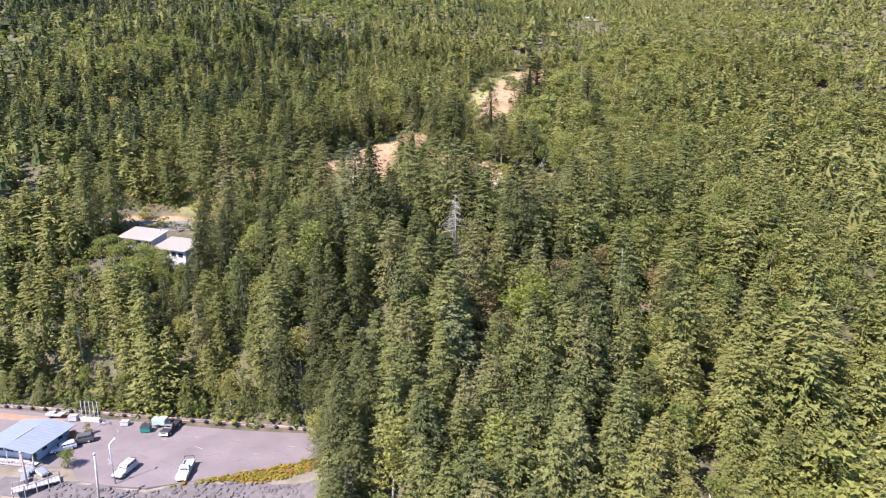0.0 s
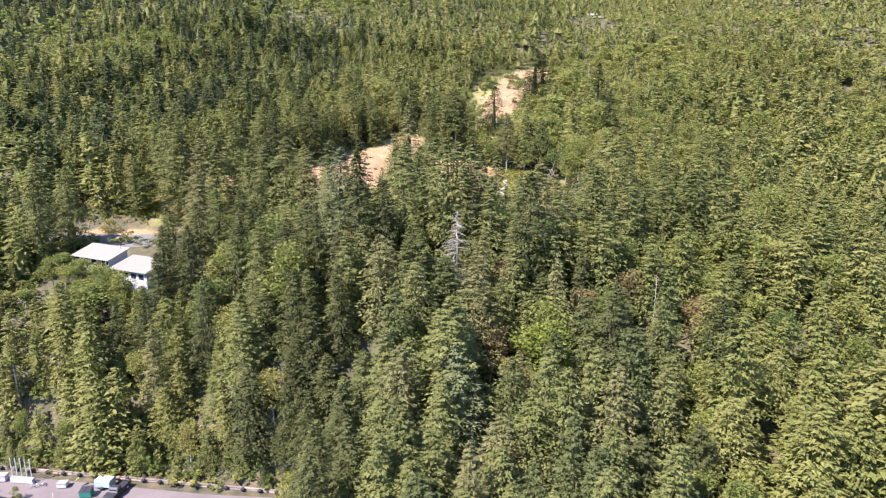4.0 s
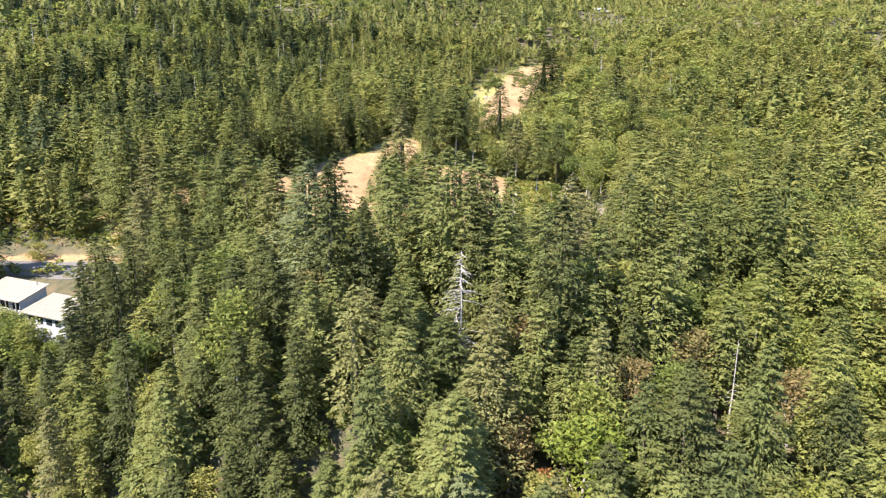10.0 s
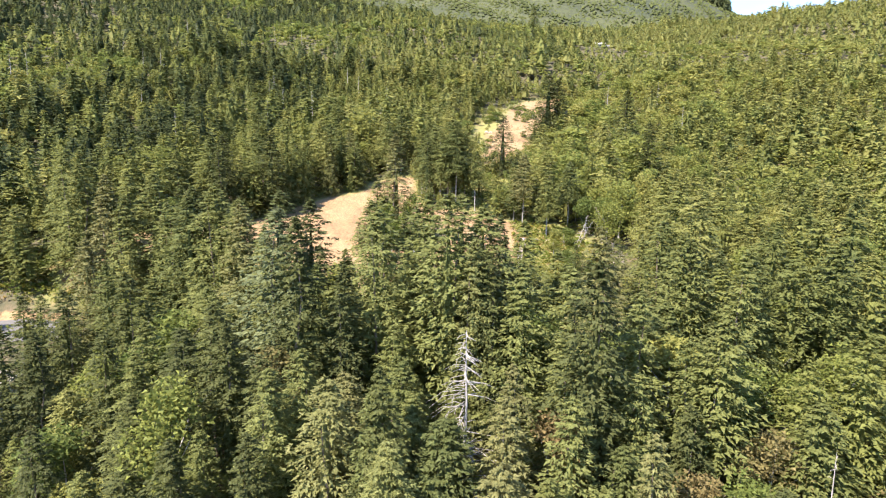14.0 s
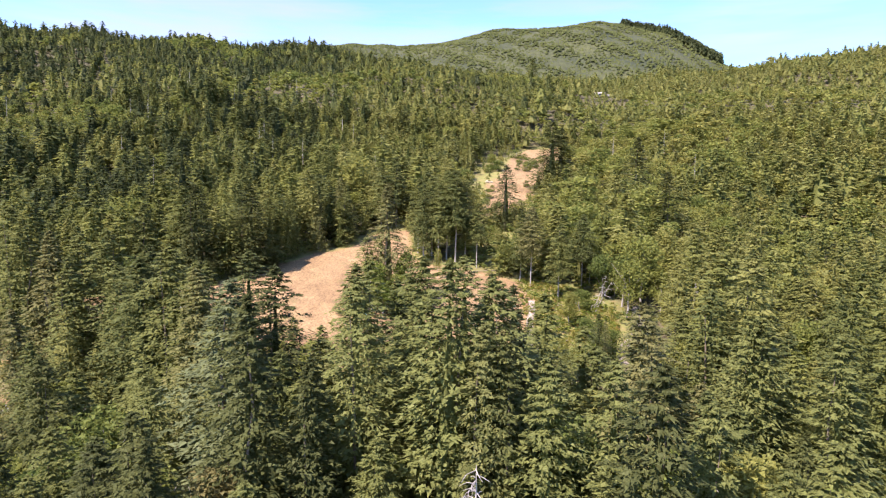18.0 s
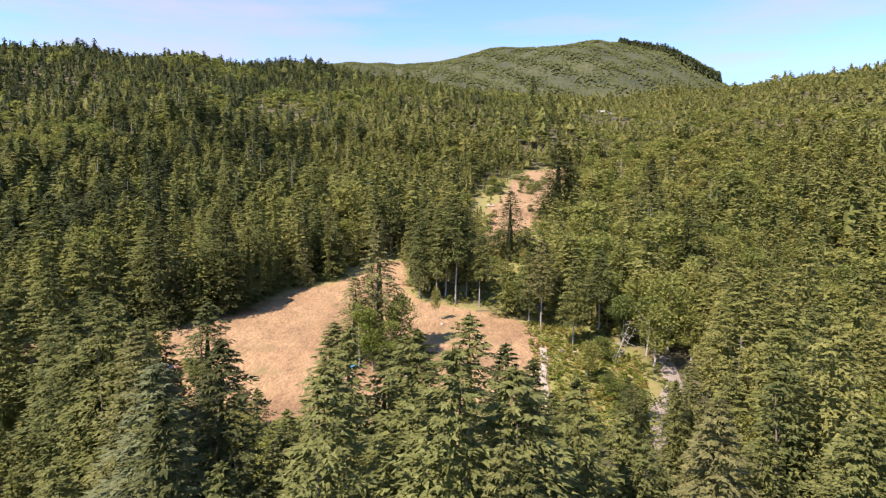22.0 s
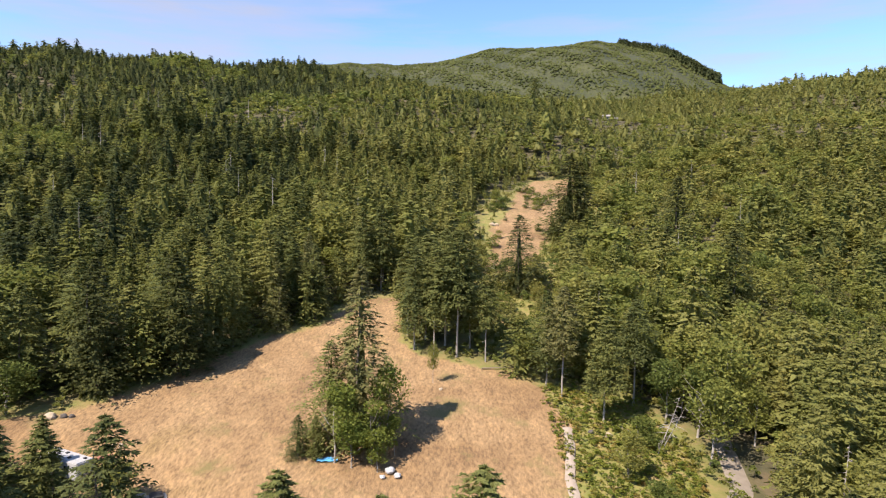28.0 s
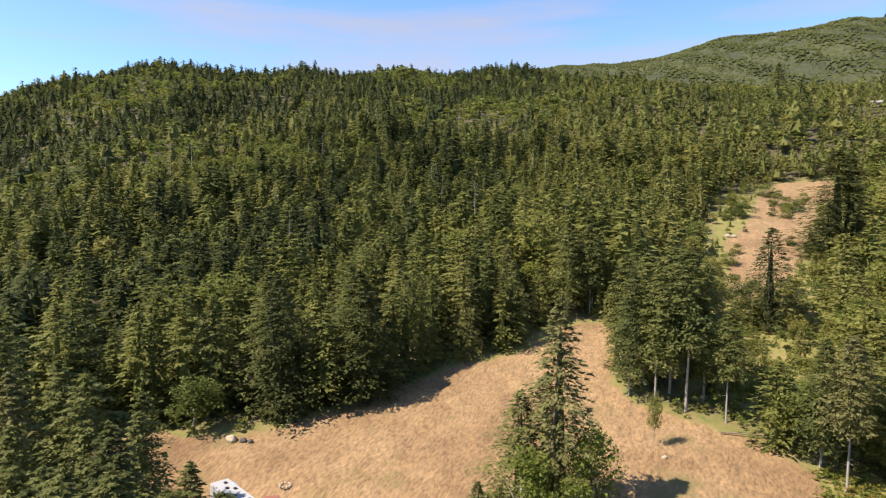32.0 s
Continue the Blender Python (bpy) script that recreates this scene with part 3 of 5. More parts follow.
dark_firs = [(crown_in(crown, m_dark_fir), trunk) for crown, trunk in fir_protos]
dark_light_firs = [(crown_in(crown, m_dark_fir), trunk) for crown, trunk in light_firs]


def stand(kind, places):
    for i, (x, y, h, fat) in enumerate(places):
        TAKEN.append((x, y, h * 0.1 * fat + 1.4))
        if kind == "fir":
            plant("fir_tree", "tall full fir with long drooping green branches", "firs that stand out", (dark_firs if y < 168 and (i * 7 + int(x)) % 5 < (3 if x < -8 else 1) else fir_protos)[(0, 2, 4)[i % 3]], x, y, h, fat)
        elif h < 6:
            plant("bush", "low rounded leafy green bush", "leafy bushes", leafy_protos[i % 4], x, y, h * 1.2, fat, ground_at(x, y) - 0.24 * h)
        else:
            plant("broadleaf_tree", "bushy green broadleaf tree with a dense round crown", "bushy broadleaf trees", leafy_protos[i % 4], x, y, h, fat)


stand("fir", FIRS + MORE_FIRS + EDGE_FIRS + GROVE_FIRS + BANK_FIRS)
stand("leafy", WOOD_LEAFY + BANK_LEAFY + VERGE_LEAFY + FIELD_LEAFY)


def meadow_trees():
    """The clump on the meadow, the bare-stemmed firs at its upper edge and a few lone ones."""
    for x, y, h, fat, k in ((-10.2, 221.5, 26.5, 1.2, 4), (-14.6, 222.5, 15, 1.4, 2), (-18.4, 218, 6, 1.5, 2), (-15.9, 217.8, 6, 1.5, 0), (-11.8, 223.5, 17, 1.0, 2)):
        plant("fir_tree", "dark green fir in the clump of trees on the dry meadow", "clump on the meadow", fir_protos[k], x, y, h, fat)
    bright = foliage("bright_leaves", [(0, (0.125, 0.17, 0.035)), (1, (0.165, 0.195, 0.042))], True)
    limes = [(crown_in(crown, bright), trunk) for crown, trunk in leafy_protos]
    for x, y, h, fat, k in ((-13.1, 216.6, 12, 1.05, 0), (-5.9, 219.6, 13.5, 0.8, 1), (-4.9, 218.4, 6, 1.1, 0), (-8.0, 216.4, 9.5, 1.1, 2), (-7, 214.4, 4, 1.4, 3), (-10.6, 215.6, 7, 1.3, 1)):
        plant("broadleaf_tree", "bright lime green broadleaf tree in the clump on the meadow", "clump on the meadow", limes[k], x, y, h, fat)
    for i, (x, y, h) in enumerate(((0.6, 254.3, 22), (5, 252.5, 25), (-3.4, 256, 21), (2.8, 258, 24), (-1.2, 261, 22), (7.8, 256.5, 22), (-5, 263, 21), (22.5, 236.8, 19), (20.6, 241, 17), (27.5, 228.5, 17), (33.9, 233.8, 18), (-17.5, 287, 21), (-13, 290, 22), (10.5, 250.5, 17))):
        stem = plant("bare_stemmed_fir", "slender fir with a long bare pale trunk at the meadow edge", "bare-stemmed firs", pale_firs[i % 3], x, y, h, random.uniform(0.95, 1.2))
        for k in range(7):
            a, z0, r = random.uniform(0, 6.28), random.uniform(0.1, 0.42), random.uniform(0.04, 0.09)
            w = 0.0016
            v = [(0, 0, z0 - w), (0, 0, z0 + w), (r * math.cos(a), r * math.sin(a), z0 - 0.01), (w * math.sin(a), -w * math.cos(a), z0)]
            stub = new("branch_stub", mesh_of("branch_stub", v, [(0, 1, 2), (1, 3, 2), (3, 0, 2)], m_pale_bark))
            stub.parent = stem
        TAKEN.append((x, y, 2.2))
    plant("sapling", "thin young tree standing alone on the dry grass", "", leafy_protos[3], 0.4, 241.2, 8, 0.5)
    for x, y, h in ((41.5, 384, 5), (38, 387, 4), (26.8, 390, 5), (23, 380, 5), (41.7, 424, 7), (47, 428, 4), (27, 365, 2.5), (22, 341, 4), (44, 393, 5), (37, 351, 4), (54, 420, 5), (31, 398, 6), (45, 401, 6), (42, 408, 5), (47.5, 396, 5), (49, 406, 4), (40.5, 402, 3.5), (53, 414, 3), (19, 330, 5), (28, 384, 7), (26, 390, 6)):
        plant("bush", "green bush on the upper field", "bushes on the upper field", leafy_protos[2], x, y, h, 1.3 + 0.2 * (h - 3), ground_at(x, y) - 0.24 * h)


pale_stem = stem_shape(RNG, 7, 6, 0.0085, 0.88, 0.0025)
pale_trunk = mesh_of("trunk", *pale_stem, m_pale_bark, None, True)
pale_firs = [(fir_protos[k][0], pale_trunk) for k in (3, 5, 1)]
meadow_trees()


def odd_trees():
    """Trees that differ in colour from the wood round them."""
    for x, y, h, fat, k in ((-21.5, 155.5, 26, 1.4, 0), (2.5, 106, 20, 1.3, 2)):
        plant("grey_fir", "silvery grey-green fir with dense sprays", "", (crown_in(fir_protos[k][0], m_grey_fir), fir_protos[k][1]), x, y, h, fat)
        TAKEN.append((x, y, 4))
    for x, y, h, fat, k in ((46.5, 345, 28, 1.7, 2), (51, 350, 25, 1.7, 0), (43, 338, 15, 1.5, 2), (22, 290, 20, 1.5, 2), (-45.6, 243.5, 22, 1.5, 2), (-56, 236, 23, 1.3, 4), (70, 310, 27, 1.3, 0), (63, 262, 24, 1.2, 2)):
        plant("dark_fir", "dark blue-green fir with dense full branches", "dark firs", (crown_in(fir_protos[k][0], m_dark_fir), fir_protos[k][1]), x, y, h, fat)
        TAKEN.append((x, y, 4))
    for i, (x, y, h) in enumerate(((12.1, 134, 13), (35, 132, 13), (26, 128, 12), (9, 121, 11), (-20, 144, 13), (46, 127, 12))):
        plant("madrone_tree", "brownish olive madrone tree with a loose crown", "madrones in the wood", (crown_in(leafy_protos[i % 4][0], m_madrone), leafy_protos[i % 4][1]), x, y, h, 1.1)
        TAKEN.append((x, y, 3))
    plant("maple_tree", "bright lime green maple with a full crown", "", (crown_in(leafy_protos[1][0], foliage("lime_leaves", [(0, (0.14, 0.175, 0.032)), (1, (0.16, 0.19, 0.036))], True)), leafy_protos[1][1]), 16.6, 116.2, 16, 1.25)
    plant("orange_bush", "orange rust-coloured bush beside the shop", "", (crown_in(leafy_protos[0][0], m_rust), leafy_protos[0][1]), -72.6, 113.2, 2.4, 1.5)
    plant("rusty_tree", "small tree with orange rust-coloured dead leaves", "", (crown_in(leafy_protos[2][0], m_rust), leafy_protos[2][1]), 12.8, 116.5, 9, 0.7)
    for i in range(34):
        x = -108 + i * 2.6 + random.uniform(-0.8, 0.8)
        plant("young_fir", "bushy young green fir behind the timber wall", "young firs on the bank", light_firs[(0, 2, 4)[i % 3]], x, 121.6 - 0.122 * (x + 58) + random.uniform(1.8, 6.5), random.uniform(3.5, 8.5), random.uniform(1.3, 1.9))
    TAKEN.extend([(16.6, 116.2, 4.5), (12.8, 116, 3)])


odd_trees()


def bare_wood(name, label, x, y, h, mat, branches=40, lean=(0, 0), fork=1, spread=0.2):
    """A dead tree: a grey stem with thin bare branches."""
    root = new(name)
    tagged(root, label, "tree")
    z = ground_at(x, y)
    root.location = (x, y, z)
    rng = np.random.default_rng(int(abs(x * 10) + y))
    sv, sf = stem_shape(rng, 6, 7, 0.012, 0.98, 0.004)
    sv = sv * [h, h, h] + np.outer(sv[:, 2].clip(0, 1) * h, [lean[0], lean[1], 0])
    ob = new("trunk", mesh_of("trunk", sv, sf, mat, None, True))
    ob.parent = root
    for k in range(branches):
        t = rng.uniform(0.25, 0.97)
        a, r = rng.uniform(0, 6.28), h * spread * (1.1 - t) * rng.uniform(0.5, 1.2)
        p0 = np.array([lean[0] * t * h, lean[1] * t * h, t * h])
        p1 = p0 + [r * 0.6 * math.cos(a), r * 0.6 * math.sin(a), -r * 0.1]
        p2 = p0 + [r * math.cos(a + 0.2), r * math.sin(a + 0.2), -r * 0.35]
        v = [q + [w * math.cos(b) * math.sin(a), w * math.cos(b) * -math.cos(a), w * math.sin(b)] for q, w in ((p0, 0.05), (p1, 0.035), (p2, 0.015)) for b in (0, 2.09, 4.19)]
        ob = new("branch", mesh_of("branch", v, grid_faces(3, 3, True), mat))
        ob.parent = root
    TAKEN.append((x, y, 2.0))


m_dead = plain("dead_wood", (0.3, 0.275, 0.25), 0.85, 0, 3.0, 0.2, 0.2)
bare_wood("dead_fir", "dead silver-grey fir with bare drooping branches", 3.0, 132.4, 23, m_dead, 130, (0, 0), 1, 0.36)
bare_wood("dead_tree", "bare pale standing dead tree among the firs", 38.5, 127.5, 15, m_dead, 14)
for i in range(14):
    x, y = -95 + i * 16.5 + random.uniform(-6, 6), 300 + 28 * (i * 3 % 5) + random.uniform(-10, 10)
    if inside(x, y, UPPER) < -25 and inside(x + 15, y + 30, UPPER) < -12:
        bare_wood("grey_snag", "thin grey dead snag rising out of the forest", x, y, random.uniform(15, 20), m_dead, 9)
for i in range(20):
    x, y = -30 - 190 * ((i * 0.618) % 1) + random.uniform(-8, 8), 330 + 200 * ((i * 0.414) % 1) + random.uniform(-8, 8)
    bare_wood("grey_snag", "thin grey dead snag rising out of the forest", x, y, random.uniform(14, 20), m_dead, 10)
bare_wood("dead_tree", "bare pale standing dead tree among the firs", 48.2, 240.5, 16, m_dead, 22)
bare_wood("dead_tree", "bare pale standing dead tree among the firs", 41, 231.4, 9, m_dead, 10, (0.05, 0))
bare_wood("dead_tree", "bare pale standing dead tree among the firs", 31, 248, 15, m_dead, 24, (0.03, 0))
bare_wood("dead_tree", "bare pale standing dead tree among the firs", 44.5, 197, 14, m_dead, 30, (0.04, 0))


def build_forest():
    near = scatter(5.5, -130, 130, 62, 240)
    x, y = near.T
    free = np.ones(len(x), bool)
    for a, b, r in TAKEN:
        free &= np.hypot(x - a, y - b) > r
    thin = (y > 168) & (x > -40) & (x < 16) & ((y > 193) | (RNG.random(len(x)) < 0.35))
    near = near[seen_from_path(x, y) & ~open_land(x, y) & free & ~thin]
    far_off = np.abs(near[:, 0]) + 1.2 * np.maximum(0, near[:, 1] - 190) + 0.7 * np.maximum(0, 95 - near[:, 1])
    near = near[np.argsort(far_off)]
    fir_count = leaf_count = 0
    rest = []
    for x, y in near:
        h = random.choice((random.uniform(12, 18), random.uniform(17, 23), random.uniform(18, 25))) * (0.9 + 0.25 * noise.noise((x / 30, y / 30, 0))) * (0.56 if y > 168 and x > -40 and x < 16 else 0.42 if y > 172 and 16 <= x < 36 else (0.55 if y < 152 else 0.35) if (-84 if y < 152 else -97) < x < -64 and 128 < y < 184 else 1)
        if random.random() < broadleaf_share(x, y) + 0.11:
            if leaf_count < 110:
                plant("broadleaf_tree", "round-crowned green broadleaf tree on the wooded slope", "broadleaf trees on the slope", leafy_protos[leaf_count % 4], x, y, h * 0.7, 1.1)
                leaf_count += 1
                continue
        elif fir_count < 165:
            plant("fir_tree", "tall green fir with drooping branches on the wooded slope", "firs on the slope", (dark_light_firs if y < 150 and (x < -12 and fir_count % 3 or x > 25 and fir_count % 3 == 0) else light_firs if fir_count > 25 else fir_protos)[(1, 3, 6, 0, 6, 5, 1, 2, 4)[fir_count % 9]], x, y, h, random.uniform(0.95, 1.3) * (1.2 if h < 17 else 1))
            fir_count += 1
            continue
        rest.append((x, y))
    mid = scatter(6.2, -330, 330, 240, 470)
    far = scatter(7.3, -820, 820, 160, 860)
    x, y = mid.T
    mid = np.concatenate([np.array(rest).reshape(-1, 2), mid[seen_from_path(x, y) & ~open_land(x, y) & (np.abs(x) < 215)]])
    x, y = far.T
    d = np.hypot(x, y - 150)
    far = far[seen_from_path(x, y) & ~open_land(x, y) & ((y > 470) | (np.abs(x) >= 215) | ((np.abs(x) > 130) & (y < 240))) & (d < 850)]
    slope = (np.abs(mid[:, 0]) < 58) & (mid[:, 1] < 215)
    close = (np.abs(mid[:, 0]) < 100) & (mid[:, 1] < 300) & ~slope
    for name, places, firs, leafy in (("slope_forest", mid[slope], slope_firs, close_leafy), ("meadow_side_forest", mid[close], close_firs, close_leafy), ("forest", mid[~close & ~slope], mid_firs, mid_leafy), ("far_forest", far, far_firs, far_leafy)):
        x, y = places.T
        z = height(x, y)
        leaf = RNG.random(len(x)) < broadleaf_share(x, y)
        h = 9 + 15 * RNG.beta(1.5, 1.7, len(x)) + 7 * (RNG.random(len(x)) < 0.09)
        h = h * (1 + 0.3 * np.array([noise.noise((a / 60, b / 60, 5)) for a, b in places]))
        h = h * (0.6 if name == "far_forest" else 0.72 if name == "forest" else 0.9)
        h = np.where(inside(x, y, LOW_WOOD) > 0, h * 0.42, h)
        h = np.where((np.abs(x - 0.286 * (y - 140)) < 22) & (y > 560) & (y < 620), h * 0.62, h)
        h = np.where(inside(x + 11, y + 7, UPPER) > -4, h * 0.5, h)
        h = np.where(np.hypot(x, y - 150) > 640, h * np.where(x < 60, 1.2, 0.92), h)
        # side: tone by place; the -0.34 term paints the left hill's shade into it
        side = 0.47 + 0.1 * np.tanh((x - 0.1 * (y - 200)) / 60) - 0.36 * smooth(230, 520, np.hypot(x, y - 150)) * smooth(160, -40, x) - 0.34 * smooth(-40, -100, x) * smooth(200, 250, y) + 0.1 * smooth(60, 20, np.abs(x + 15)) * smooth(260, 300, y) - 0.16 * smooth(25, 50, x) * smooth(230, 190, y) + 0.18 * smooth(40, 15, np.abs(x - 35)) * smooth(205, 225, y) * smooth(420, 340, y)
        patch = np.array([0.3 * noise.noise((a / 45, b / 45, 3)) + 0.3 * noise.noise((a / 140, b / 110, 8)) for a, b in places])
        own = RNG.choice([-0.1, 0.05, 0.22, 0.4, 0.6, 0.8, 1.0], len(x), p=[0.14, 0.18, 0.2, 0.19, 0.14, 0.1, 0.05])
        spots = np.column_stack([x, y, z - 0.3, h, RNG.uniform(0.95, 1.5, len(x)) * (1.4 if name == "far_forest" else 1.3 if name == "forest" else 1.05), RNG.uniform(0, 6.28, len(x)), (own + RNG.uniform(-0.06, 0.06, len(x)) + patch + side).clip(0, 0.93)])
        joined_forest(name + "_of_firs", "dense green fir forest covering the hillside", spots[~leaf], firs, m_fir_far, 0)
        spots[:, 3] *= 0.75
        spots[:, 6] = (0.5 * spots[:, 6] + RNG.uniform(0.05, 0.6, len(x))).clip(0, 1)
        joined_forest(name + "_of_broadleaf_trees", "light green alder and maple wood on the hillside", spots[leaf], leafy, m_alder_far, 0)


build_forest()


def build_mountain_wood():
    old_firs = [fir_shape(RNG, 12, 2, 0.16, 0.15, f, 0.4, 0.7, 0.5) for f in (0.26, 0.32)]
    tiny = []
    for f in (0.6, 0.72, 0.85):
        p = np.array([(f * math.cos(k * 1.571 + f * 9), f * math.sin(k * 1.571 + f * 9), RNG.uniform(-0.05, 0.25)) for k in range(4)])
        tiny.append(np.concatenate([[p[k], p[(k + 1) % 4], (0, 0, 1)] for k in range(4)]))
    a, d = np.radians(RNG.uniform(-14, 36, 21000)), np.sqrt(RNG.uniform(1500**2, 2530**2, 21000))
    x, y = d * np.sin(a), 150 + d * np.cos(a)
    grain = np.array([noise.noise((u / 70, v / 70, 2)) for u, v in zip(x, y)])
    spots = np.column_stack([x, y, height(x, y) - 0.5, RNG.uniform(4, 7.5, len(x)), RNG.uniform(0.9, 1.3, len(x)), a * 9, (RNG.uniform(0.1, 0.24, len(x)) + 0.08 * grain).clip(0, 1)])
    joined_forest("mountain_regrowth", "young even green forest covering the mountain", spots, tiny, m_fir_far, 0)
    a = np.radians(RNG.uniform(16.2, 24.6, 1700))
    d = RNG.uniform(2470 - 38 * (np.degrees(a) - 15.6).clip(0, 7), 2530)
    x, y = d * np.sin(a), 150 + d * np.cos(a)
    spots = np.column_stack([x, y, height(x, y) - 1, RNG.uniform(26, 40, len(x)), RNG.uniform(0.8, 1.2, len(x)), a * 9, RNG.uniform(0, 0.04, len(x))])
    joined_forest("ridge_stand", "dark stand of tall old firs along the mountain ridge", spots, old_firs, m_fir_far, 0)


build_mountain_wood()


# ---- parts ----
def thing(name, label, category, x, y, z=None, turn=0.0, group="", kind=""):
    root = new(name)
    root.location, root.rotation_euler = (x, y, ground_at(x, y) if z is None else z), (0, 0, radians(turn))
    return tagged(root, label, category, group, kind)


def part(name, bm, mat, parent, label="", shade=False):
    """One mesh object under a thing or a part."""
    me = bpy.data.meshes.new(name)
    bm.to_mesh(me)
    bm.free()
    me.materials.append(mat)
    if shade:
        me.polygons.foreach_set("use_smooth", np.ones(len(me.polygons), bool))
    ob = new(name, me)
    ob.parent = parent
    return tagged(ob, label)


def box(name, parent, mat, size, at, turn=0.0, bevel=0.02, label="", tilt=0.0):
    bm = bmesh.new()
    bmesh.ops.create_cube(bm, size=1)
    bmesh.ops.scale(bm, vec=size, verts=bm.verts)
    if bevel:
        bmesh.ops.bevel(bm, geom=bm.edges[:], offset=min(bevel, min(size) * 0.4), segments=1, affect="EDGES")
    bmesh.ops.transform(bm, matrix=Matrix.Translation(at) @ Matrix.Rotation(radians(turn), 4, "Z") @ Matrix.Rotation(radians(tilt), 4, "X"), verts=bm.verts)
    return part(name, bm, mat, parent, label)


def rod(name, parent, mat, a, b, r0, r1=None, sides=8, label=""):
    a, b = Vector(a), Vector(b)
    bm = bmesh.new()
    bmesh.ops.create_cone(bm, cap_ends=True, segments=sides, radius1=r0, radius2=r0 if r1 is None else r1, depth=(b - a).length)
    bmesh.ops.transform(bm, matrix=Matrix.Translation((a + b) / 2) @ (b - a).to_track_quat("Z", "Y").to_matrix().to_4x4(), verts=bm.verts)
    return part(name, bm, mat, parent, label, sides > 8)


def slab(name, parent, mat, outline, thick, label="", bevel=0.0):
    """A plate with the outline, a list of corners at its upper side; thick: downwards."""
    bm = bmesh.new()
    face = bm.faces.new([bm.verts.new(p) for p in outline])
    bm.normal_update()
    if face.normal.z < 0:
        face.normal_flip()
    down = bmesh.ops.extrude_face_region(bm, geom=[face])
    bmesh.ops.translate(bm, vec=(0, 0, -thick), verts=[g for g in down["geom"] if isinstance(g, bmesh.types.BMVert)])
    bmesh.ops.recalc_face_normals(bm, faces=bm.faces)
    if bevel:
        bmesh.ops.bevel(bm, geom=bm.edges[:], offset=bevel, segments=1, affect="EDGES")
    return part(name, bm, mat, parent, label)


def profile(name, parent, mat, points, width, label="", bevel=0.05, taper=1.0):
    """A side view, points of length and height, drawn out across the width."""
    bm = bmesh.new()
    face = bm.faces.new([bm.verts.new((-width / 2, a, b)) for a, b in points])
    ext = bmesh.ops.extrude_face_region(bm, geom=[face])
    bmesh.ops.translate(bm, vec=(width, 0, 0), verts=[g for g in ext["geom"] if isinstance(g, bmesh.types.BMVert)])
    top = max(b for _, b in points)
    low = min(b for _, b in points)
    for v in bm.verts:
        v.co.x *= 1 + (taper - 1) * (v.co.z - low) / (top - low)
    bmesh.ops.recalc_face_normals(bm, faces=bm.faces)
    bmesh.ops.bevel(bm, geom=bm.edges[:], offset=bevel, segments=2, affect="EDGES")
    return part(name, bm, mat, parent, label)


m_asphalt = plain("asphalt", (0.122, 0.102, 0.095), 0.9, 0, 0.16, 0.26, 0.3)
m_road = plain("worn_road", (0.11, 0.105, 0.1), 0.9, 0, 0.4, 0.15, 0.3)
m_gravel = plain("pale_gravel", (0.3, 0.25, 0.2), 0.95, 0, 0.9, 0.25, 0.6)
m_drive = plain("dusty_gravel", (0.2, 0.17, 0.135), 0.95, 0, 0.8, 0.3, 0.5)
m_white = plain("white_paint", (0.38, 0.39, 0.4), 0.45, 0, 1.0, 0.06)
m_roof_pale = plain("cream_roof", (0.21, 0.19, 0.15), 0.6, 0, 0.6, 0.08)
m_roof_blue = plain("pale_blue_metal", (0.14, 0.168, 0.2), 0.6, 0.0, 0.5, 0.1)
m_black = plain("black_paint", (0.02, 0.021, 0.024), 0.55, 0, 1.0, 0.2)
m_grey_car = plain("grey_paint", (0.1, 0.1, 0.1), 0.3, 0.3, 1.0, 0.1)
m_green = plain("green_paint", (0.02, 0.2, 0.14), 0.5, 0, 1.5, 0.2)
m_teal = plain("pale_teal", (0.28, 0.36, 0.36), 0.5, 0, 1.0, 0.1)
m_glass = plain("dark_glass", (0.02, 0.025, 0.03), 0.08, 0, 1.0, 0.1)
m_rubber = plain("rubber", (0.02, 0.02, 0.02), 0.85, 0, 4.0, 0.2)
m_steel = plain("steel", (0.55, 0.55, 0.55), 0.35, 0.8, 3.0, 0.1)
m_timber = plain("weathered_timber", (0.27, 0.19, 0.14), 0.85, 0, 1.5, 0.3, 0.3)
m_grey_wood = plain("grey_timber", (0.24, 0.225, 0.21), 0.85, 0, 1.5, 0.25, 0.3)
m_red_wood = plain("red_brown_timber", (0.26, 0.1, 0.07), 0.8, 0, 1.5, 0.25, 0.2)
m_rock = plain("rock", (0.088, 0.078, 0.07), 0.95, 0, 0.7, 0.35, 0.8)
m_tan_rock = plain("tan_boulder", (0.4, 0.33, 0.24), 0.95, 0, 0.7, 0.2, 0.5)
m_tarp = plain("blue_tarp", (0.1, 0.38, 0.72), 0.4, 0, 1.0, 0.15)
m_wall_blue = plain("blue_grey_siding", (0.3, 0.42, 0.5), 0.7, 0, 0.8, 0.1)
m_lamp = plain("lamp_glass", (0.8, 0.8, 0.7), 0.3, 0, 1.0, 0.05)
m_soil = plain("tan_soil", (0.21, 0.13, 0.075), 0.95, 0, 0.8, 0.25, 0.5)
m_crack = plain("tar", (0.045, 0.042, 0.04), 0.8, 0, 1.0, 0.2)
m_red = plain("red_lens", (0.4, 0.02, 0.02), 0.2)


